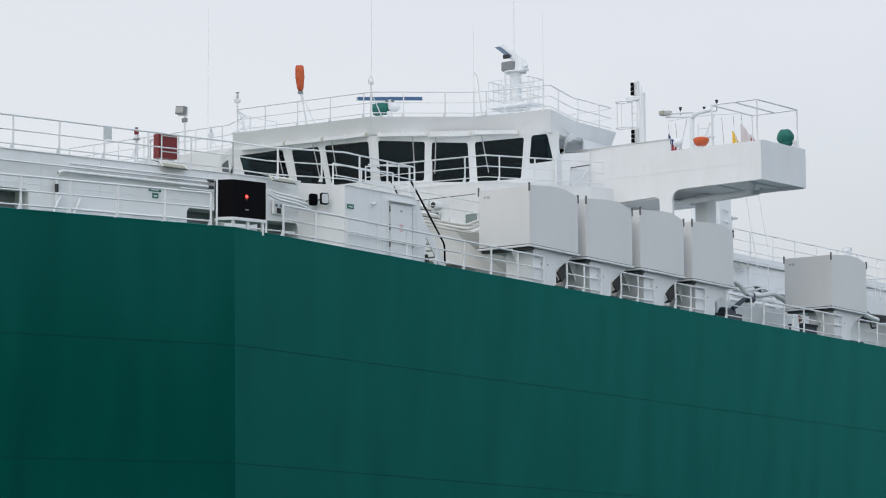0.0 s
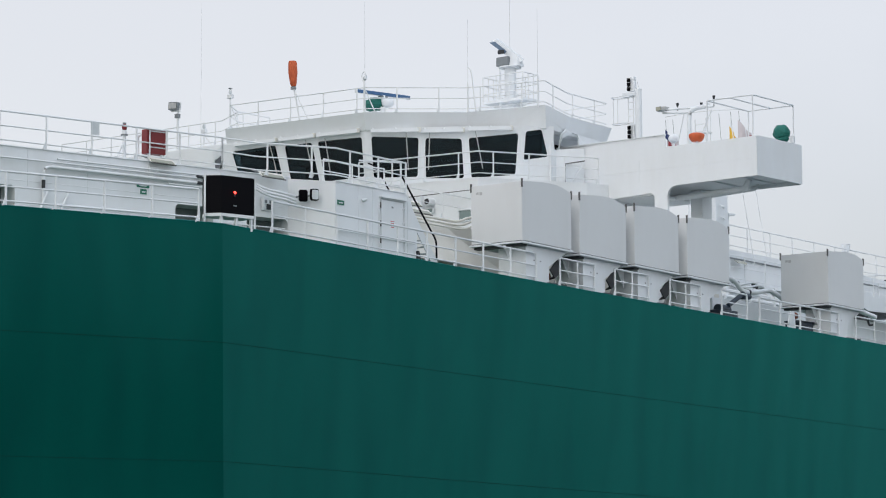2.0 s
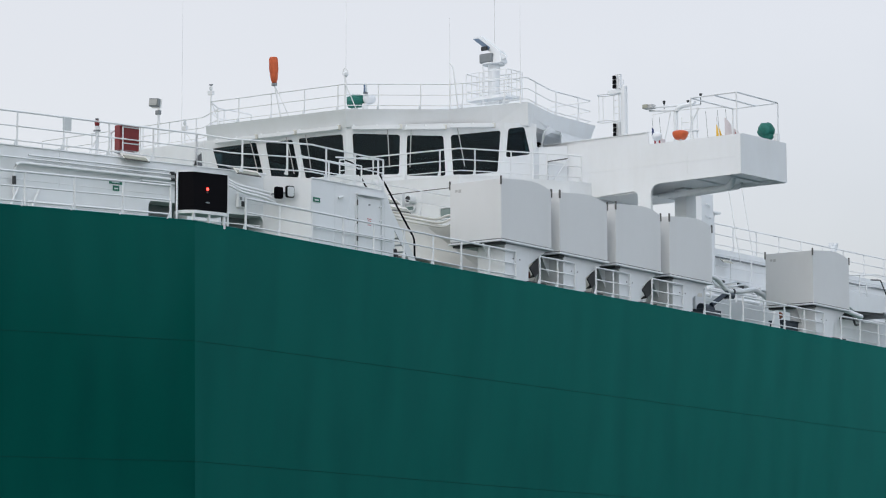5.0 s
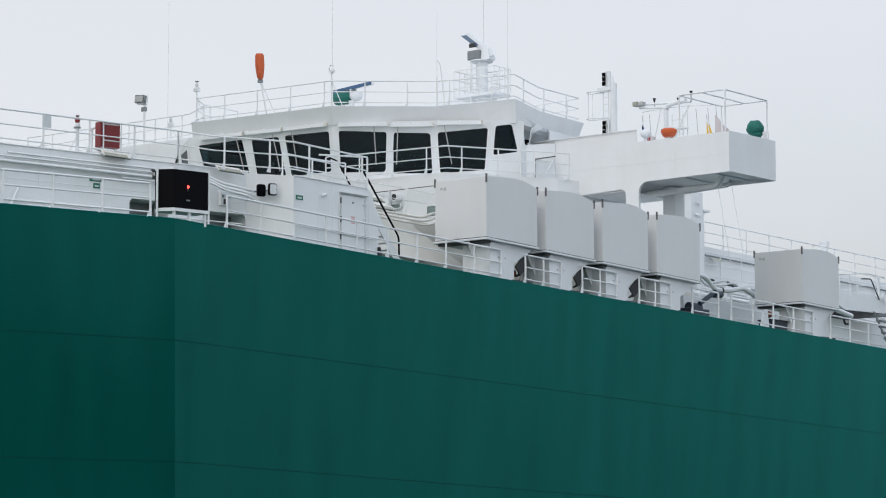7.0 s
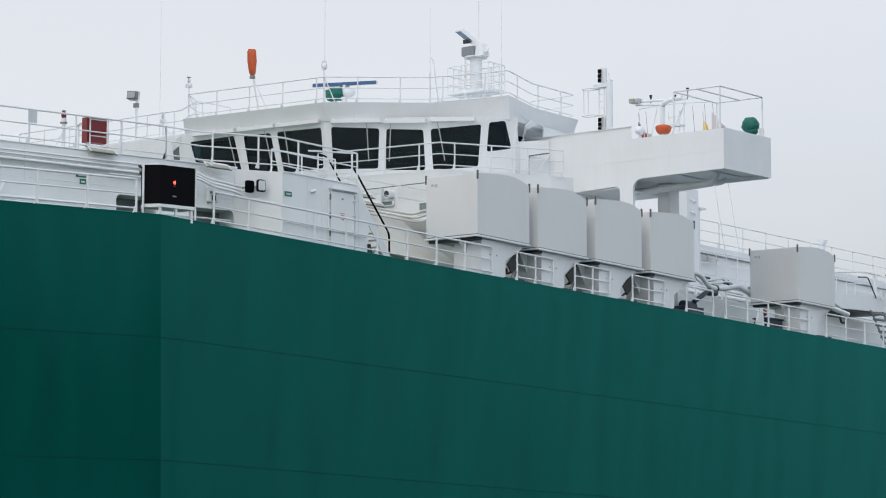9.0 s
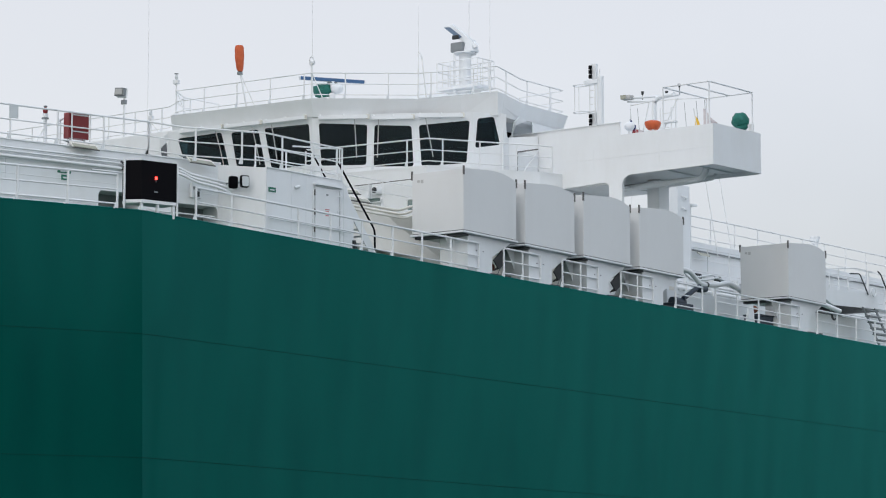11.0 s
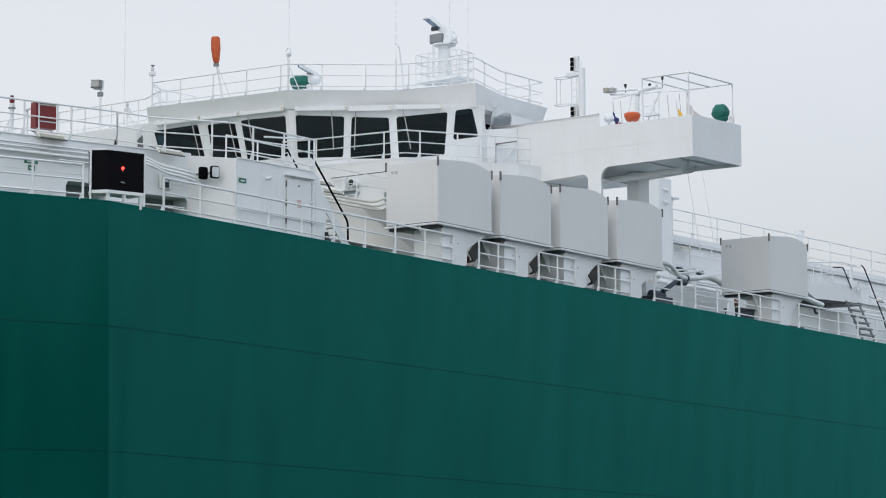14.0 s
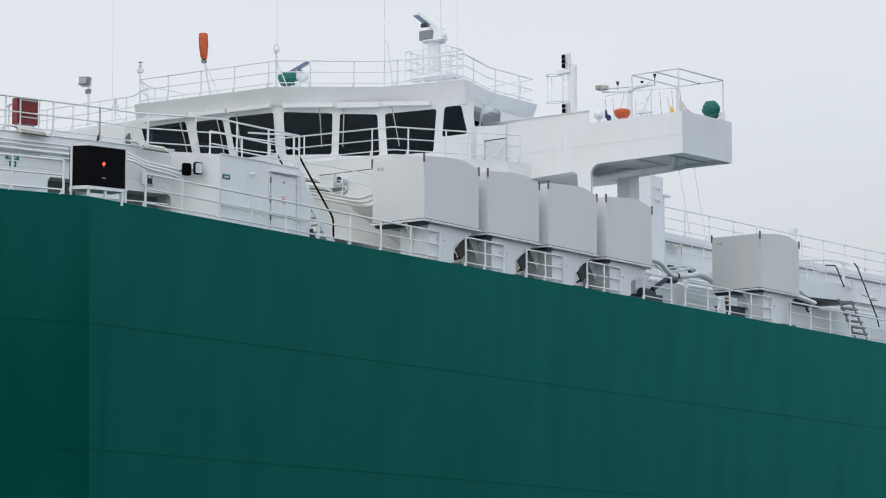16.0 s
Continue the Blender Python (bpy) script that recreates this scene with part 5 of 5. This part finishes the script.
def flag(p, w, h, mat, label, droop=0.5):
    p = Vector(p)
    bm = B()
    cols = []
    for i in range(9):
        u = i / 8
        off = 0.18 * math.sin(u * 7) * u
        cols.append([bm.verts.new(p + Vector((off + 0.015 * s, -w * u, -droop * u * h - h * (1 - 0.35 * u) * v))) for v in (0, 0.33, 0.66, 1) for s in (0, 1)])
    for a, b in zip(cols, cols[1:]):
        for k in range(3):
            for s in (0, 1):
                bm.faces.new((a[2 * k + s], b[2 * k + s], b[2 * k + 2 + s], a[2 * k + 2 + s]))
    single("signal_flag", bm, mat, p, label, "flag", "signal flags", smooth=True)


flag((35.9, 13.02, 27.85), 0.55, 1.1, M_YELLOW, "yellow signal flag hanging from a halyard", 0.75)
flag((35.9, 12.52, 28.15), 0.72, 1.3, M_FLAGWHITE, "greyish white signal flag on a halyard", 0.6)
flag((35.85, 12.0, 27.45), 0.3, 0.6, M_FLAGRED, "dark red edge of a hanging signal flag", 0.4)
flag((35.9, 16.9, 28.1), 0.28, 0.45, M_FLAGBLUE, "navy blue signal flag beside the gantry", 0.8)
flag((35.9, 16.75, 27.6), 0.5, 0.5, M_FLAGRED, "red and white folded signal flag beside the gantry", 0.4)
flag((35.8, 16.5, 27.55), 0.4, 0.3, M_FLAGWHITE, "white folded signal flag beside the gantry", 0.5)

bowl = thing("orange_buoy", (16.2, 2.42, 23.1), "orange round float stowed on the bridge wing", "float")
bm = B()
rings = []
for z, r in ((23.42, 0.2), (23.5, 0.28), (23.66, 0.345), (23.74, 0.33), (23.79, 0.22)):
    rings.append([bm.verts.new((16.2 + r * math.cos(k * math.tau / 16), 2.42 + r * math.sin(k * math.tau / 16), z)) for k in range(16)])
for p, q in zip(rings, rings[1:]):
    for k in range(16):
        bm.faces.new((p[k], p[(k + 1) % 16], q[(k + 1) % 16], q[k]))
bm.faces.new(rings[0][::-1])
bm.faces.new(rings[-1])
part("shell", bm, M_BOWL, bowl, smooth=True)
dome = thing("white_dome", (16.5, 3.85, 23.1), "small white dome aerial beside the orange float", "aerial dome")
part("dome", lump(B(), (16.5, 3.78, 23.74), (0.22, 0.22, 0.2), 3, 0.0), M_WHITE, dome, smooth=True)
part("stand", tube(B(), [(16.5, 3.78, 21.72), (16.5, 3.78, 23.6)], 0.06), M_RAIL, dome)
part("stand", tube(B(), [(16.2, 2.42, 21.72), (16.2, 2.42, 23.42)], 0.06), M_RAIL, bowl)
ball = thing("covered_searchlight", (18.3, -0.45, 23.1), "searchlight under a green tarpaulin on the bridge wing", "searchlight", "green covered searchlights")
part("stand", tube(B(), [(18.3, -0.45, 21.72), (18.3, -0.45, 23.5)], 0.1), M_DARK, ball)
part("cover", lump(B(), (18.36, -0.45, 23.78), (0.36, 0.36, 0.34), 7, 0.17, 16, 11), M_TARP, ball)
part("skirt", lump(B(), (18.36, -0.5, 23.52), (0.24, 0.26, 0.2), 9, 0.3), M_TARP, ball)
part("box", box(B(), (18.4, -0.95, 23.3), (18.6, -0.8, 23.6)), M_RAIL, ball)
single("pelorus", tube(B(), [(15.4, -0.9, 21.72), (15.4, -0.9, 23.2)], 0.12), M_GREY, (15.4, -0.9, 21.72), "small grey instrument stand on the wing", "instrument")

# ---- aft: casing wall with railing, tower, vent ----
aft = thing("aft_casing", (40, 10, 17), "white casing wall with a railing on top, farther aft", "deck casing")
part("wall", box(B(), (25.6, 9.0, 15.0), (95, 20.0, 20.66), 0.02, -0.9), M_WHITE, aft)
part("ledge", box(B(), (26.4, 8.7, 19.0), (95, 9.0, 19.07), 0.0, -0.9), M_WHITE, aft)
part("stiffener", box(B(), (26.4, 8.93, 20.2), (95, 8.997, 20.26), 0.0, -0.9), M_GREY, aft)
railing([(28.9, 9.1, 20.66), (60, 9.1, 20.3), (90, 9.1, 19.9)], 1.15, "white railing on the aft casing roof", gap=2.1, r=0.03, group="upper railings")
railing([(26.4, 8.72, 19.02), (33.5, 8.72, 18.97), (60, 8.72, 18.66)], 1.28, "white railing before the aft casing wall", gap=1.9, r=0.028, group="upper railings")
tw = thing("vent_tower", (28.3, 9, 19), "white square ventilation tower with brackets", "vent tower")
part("trunk", box(B(), (27.0, 8.3, 16.0), (28.02, 9.4, 22.95), 0.03), M_WHITE, tw)
part("pipe", tube(B(), bent([(28.4, 8.6, 19.0), (28.4, 8.6, 22.1), (28.5, 8.6, 22.1)], 0.1), 0.1), M_WHITE, tw, smooth=True)
part("cap", box(B(), (28.2, 8.35, 22.1), (28.75, 8.85, 22.2), 0.02), M_WHITE, tw)
for z in (22.45, 21.9):
    part("bracket", tube(B(), [(27.3, 8.28, z), (27.4, 8.15, z - 0.08), (27.7, 8.28, z - 0.1)], 0.035), M_RAIL, tw)
vt = thing("mushroom_vent", (44.6, 11.4, 20), "white flared vent cowl on the aft casing", "vent")
part("stem", tube(B(), [(44.6, 11.4, 20.0), (44.6, 11.4, 22.25)], 0.15, 12), M_WHITE, vt, smooth=True)
part("cowl", tube(B(), [(44.6, 11.4, 22.1), (44.6, 11.4, 22.5)], 0.17, 14, 0.27), M_WHITE, vt, smooth=True)
for y0, x1 in ((8.7, 31.0), (9.3, 33.3)):
    single("stay_wire", tube(B(), [(x1, y0, 20.0), (x1 - 1.0, y0 + 0.6, 27.0)], 0.025, 6), M_RAIL, (x1, y0, 20), "thin stay wire rising from the casing", "wire", "stay wires")
wl = thing("wall_light", (29.8, 8.7, 20.0), "cream bulkhead light on the aft casing wall", "lamp", "strip lights")
part("housing", prism(B(), [(29.3, 8.75, 20.02), (30.2, 8.75, 20.02), (30.1, 8.55, 19.9), (29.25, 8.55, 19.9)], (0, 0.05, 0.08)), M_LAMPGLASS, wl)
for x, z in ((28.9, 18.95), (30.6, 18.95), (35.0, 18.93)):
    s = thing("dark_fitting", (x, 8.6, z), "small dark fitting on the aft casing", "fitting", "dark fittings")
    part("body", box(B(), (x, 8.55, z - 0.1), (x + 0.4, 8.7, z + 0.1), 0.03), M_DARK, s)
    part("lug", box(B(), (x + 0.42, 8.6, z - 0.16), (x + 0.52, 8.68, z + 0.08)), M_DARK, s)

# pipes and a cable tray along the aft casing wall
for k, (z, r) in enumerate(((18.78, 0.05), (18.52, 0.07), (18.2, 0.09), (17.8, 0.06))):
    single("wall_pipe", tube(B(), bent([(26.6, 8.45 - 0.1 * k, z), (31.0 + k, 8.45 - 0.1 * k, z - 0.06), (32.0 + k, 8.45 - 0.1 * k, z - 0.2), (48.0, 8.45 - 0.1 * k, z - 0.42)], 0.3), r, 8), M_RAIL, (28, 8.4, z), "white pipe along the aft casing wall", "pipe", "wall pipes", smooth=True)
for x in (27.4, 29.6, 31.8, 34.0, 36.2):
    single("pipe_bracket", box(B(), (x, 8.1, 17.3), (x + 0.07, 8.62, 18.9)), M_WHITE, (x, 8.4, 17.3), "white upright bracket holding wall pipes", "pipe bracket", "pipe brackets")

# large pipe runs between the boxes
for k, (r, dy, dz) in enumerate(((0.105, 0, 0), (0.045, 0.5, 0.25), (0.04, 0.8, 0.4))):
    single("deck_pipe", tube(B(), bent([(15.0, 2.0 + dy, 17.9 + dz), (18.25, 2.0 + dy, 17.72 + dz), (18.95, 2.0 + dy, 17.22 + dz), (20.18, 2.0 + dy, 17.3 + dz), (21.2, 2.0 + dy, 17.5 + dz), (21.85, 2.0 + dy, 17.33 + dz), (22.4, 2.0 + dy, 17.12 + dz)], 0.35), r, 12), M_WHITE, (18, 2 + dy, 17), "white bent deck pipe between the boxes", "pipe", "deck pipes", smooth=True)
part_flange = thing("pipe_clamp", (19.2, 2, 17), "dark clamp round a white deck pipe", "pipe clamp")
part("band", tube(B(), [(19.4, 2.0, 17.25), (19.5, 2.0, 17.26)], 0.125, 12), M_DARK, part_flange)
mc = thing("deck_winch", (15.2, 0.5, 15.7), "dark deck winch with a tilted arm beside the railing", "winch")
part("base", box(B(), (14.5, 0.35, 15.5), (15.9, 1.1, 16.05), 0.04), M_NAVY, mc)
part("drum", tube(B(), [(14.7, 0.6, 16.1), (15.5, 0.6, 16.1)], 0.19, 14), M_NAVY, mc, smooth=True)
part("arm", tube(B(), [(15.3, 0.45, 16.25), (16.5, 0.45, 16.85)], 0.10), M_NAVY, mc)
part("motor", tube(B(), [(16.4, 0.45, 16.72), (16.95, 0.45, 16.76)], 0.13, 12), M_NAVY, mc, smooth=True)
part("case", box(B(), (14.8, 0.9, 16.05), (15.6, 1.2, 16.95), 0.03), M_WHITE, mc)
part("label_bar", box(B(), (14.95, 0.89, 16.6), (15.3, 0.897, 16.75)), M_CREAM, mc)
bt = thing("tool_box", (20.9, 0.5, 15.6), "dark blue-grey deck box behind the railing", "deck box")
part("body", box(B(), (20.75, 0.3, 15.45), (21.95, 1.0, 15.98), 0.04), M_NAVY, bt)
part("lid", box(B(), (20.7, 0.27, 15.98), (22.0, 1.03, 16.04), 0.02), M_NAVY, bt)
single("rust_bucket", lump(B(), (21.35, 0.9, 16.3), (0.22, 0.18, 0.16), 3), M_RUST, (21.35, 0.9, 16.2), "rusty steel fitting under the box", "fitting")
sp = thing("white_cone", (20.1, 0.2, 15.6), "white tapered guard beside the railing", "guard")
part("plate", prism(B(), [(19.7, 0.2, 15.6), (20.3, 0.2, 15.6), (20.2, 0.2, 16.35), (19.95, 0.2, 16.35)], (0, 0.1, 0)), M_WHITE, sp)

# ---- aft platform with ladder ----
pl = thing("aft_platform", (32.5, 2.6, 17.3), "white raised platform with railings and a ladder", "platform")
part("body", prism(B(), [(30.15, 2.5, 17.57), (30.79, 2.5, 17.34), (34.95, 2.5, 17.45), (34.95, 2.5, 18.17), (30.17, 2.5, 18.01)], (0, 2.6, 0)), M_WHITE, pl)
# thin dark sheet below the white body
part("underside", prism(B(), [(30.85, 2.55, 17.24), (35.0, 2.55, 17.34), (35.0, 5.05, 17.34), (30.85, 5.05, 17.24)], (0, 0, 0.09)), M_DARK, pl, "dark sheet under the platform")
part("support", box(B(), (34.3, 4.2, 15.0), (34.6, 4.5, 17.3)), M_WHITE, pl)
part("rail", tube(B(), bent([(28.6, 2.6, 18.8), (30.4, 2.6, 18.95), (33.15, 2.6, 19.22), (34.7, 2.6, 19.17)], 0.2), 0.026), M_RAIL, pl, smooth=True)
part("rail", tube(B(), bent([(28.6, 2.6, 18.35), (31.0, 2.6, 18.5), (33.9, 2.6, 18.7)], 0.2), 0.02), M_RAIL, pl, smooth=True)
part("post", tube(B(), [(34.2, 2.6, 17.6), (34.2, 2.6, 19.2)], 0.075), M_RAIL, pl)
part("post", tube(B(), [(31.5, 2.6, 17.6), (31.5, 2.6, 19.03)], 0.022), M_RAIL, pl)
part("handrail", tube(B(), bent([(32.3, 2.45, 18.89), (33.2, 2.45, 18.96), (33.95, 2.45, 18.05)], 0.15), 0.03), M_DARK, pl, "dark sloping handrail", smooth=True)
part("handrail", tube(B(), bent([(34.45, 2.2, 19.15), (34.7, 2.2, 19.05), (36.45, 2.2, 16.85), (36.65, 2.2, 16.4)], 0.12), 0.032), M_DARK, pl, "dark sloping handrail", smooth=True)
part("wheel", tube(B(), [Vector((34.4 + 0.2 * math.cos(a), 2.4, 18.2 + 0.2 * math.sin(a))) for a in [k * math.tau / 12 for k in range(13)]], 0.03, 6), M_RAIL, pl)
part("pipe", tube(B(), bent([(27.2, 2.0, 17.1), (29.0, 2.0, 17.2), (30.5, 2.0, 17.0)], 0.2), 0.11, 12), M_WHITE, pl, smooth=True)
part("hook", tube(B(), bent([(29.0, 1.6, 16.9), (29.2, 1.6, 16.5), (29.5, 1.6, 16.55)], 0.1), 0.05), M_DARK, pl)
ld = thing("deck_ladder", (34.5, 2.2, 15.3), "grey steel step ladder leading up to the platform", "ladder")
for dx in (0.0, 1.12):
    part("stile", prism(B(), [(32.85 + dx, 2.15, 17.4), (33.0 + dx, 2.15, 17.4), (34.85 + dx, 2.15, 15.3), (34.68 + dx, 2.15, 15.3)], (0, 0.04, 0)), M_GREY, ld)
for k in range(8):
    f = (k + 0.5) / 8
    x, z = 32.92 + 1.85 * f, 17.4 - 2.1 * f
    part("step", box(B(), (x + 0.03, 2.0, z - 0.03), (x + 1.1, 2.3, z + 0.03)), M_GREY, ld)
for k in range(3):
    single("deck_pipe", tube(B(), [(37.5, 2.3, 16.9 - 0.3 * k), (60, 2.3, 16.4 - 0.3 * k)], 0.1 - 0.02 * k, 10), M_WHITE, (40, 2.3, 16.5), "white straight deck pipe farther aft", "pipe", "deck pipes", smooth=True)
strip_lamp((35.7, 2.2, 17.7), (36.25, 2.2, 17.72), "cream floodlight fitting beside the aft ladder")


# ---- what moves: the roof radar's scanner turns clockwise ----
def motions():
    turn = 2.224
    rows = []
    for k in range(65):
        t = 0.25 * k
        rows.append((t, pose(0, 0, rz - ROOFZ, 0, 0, -50.7 - 360.0 * t / turn)))
    walk(scanner, rows)


motions()
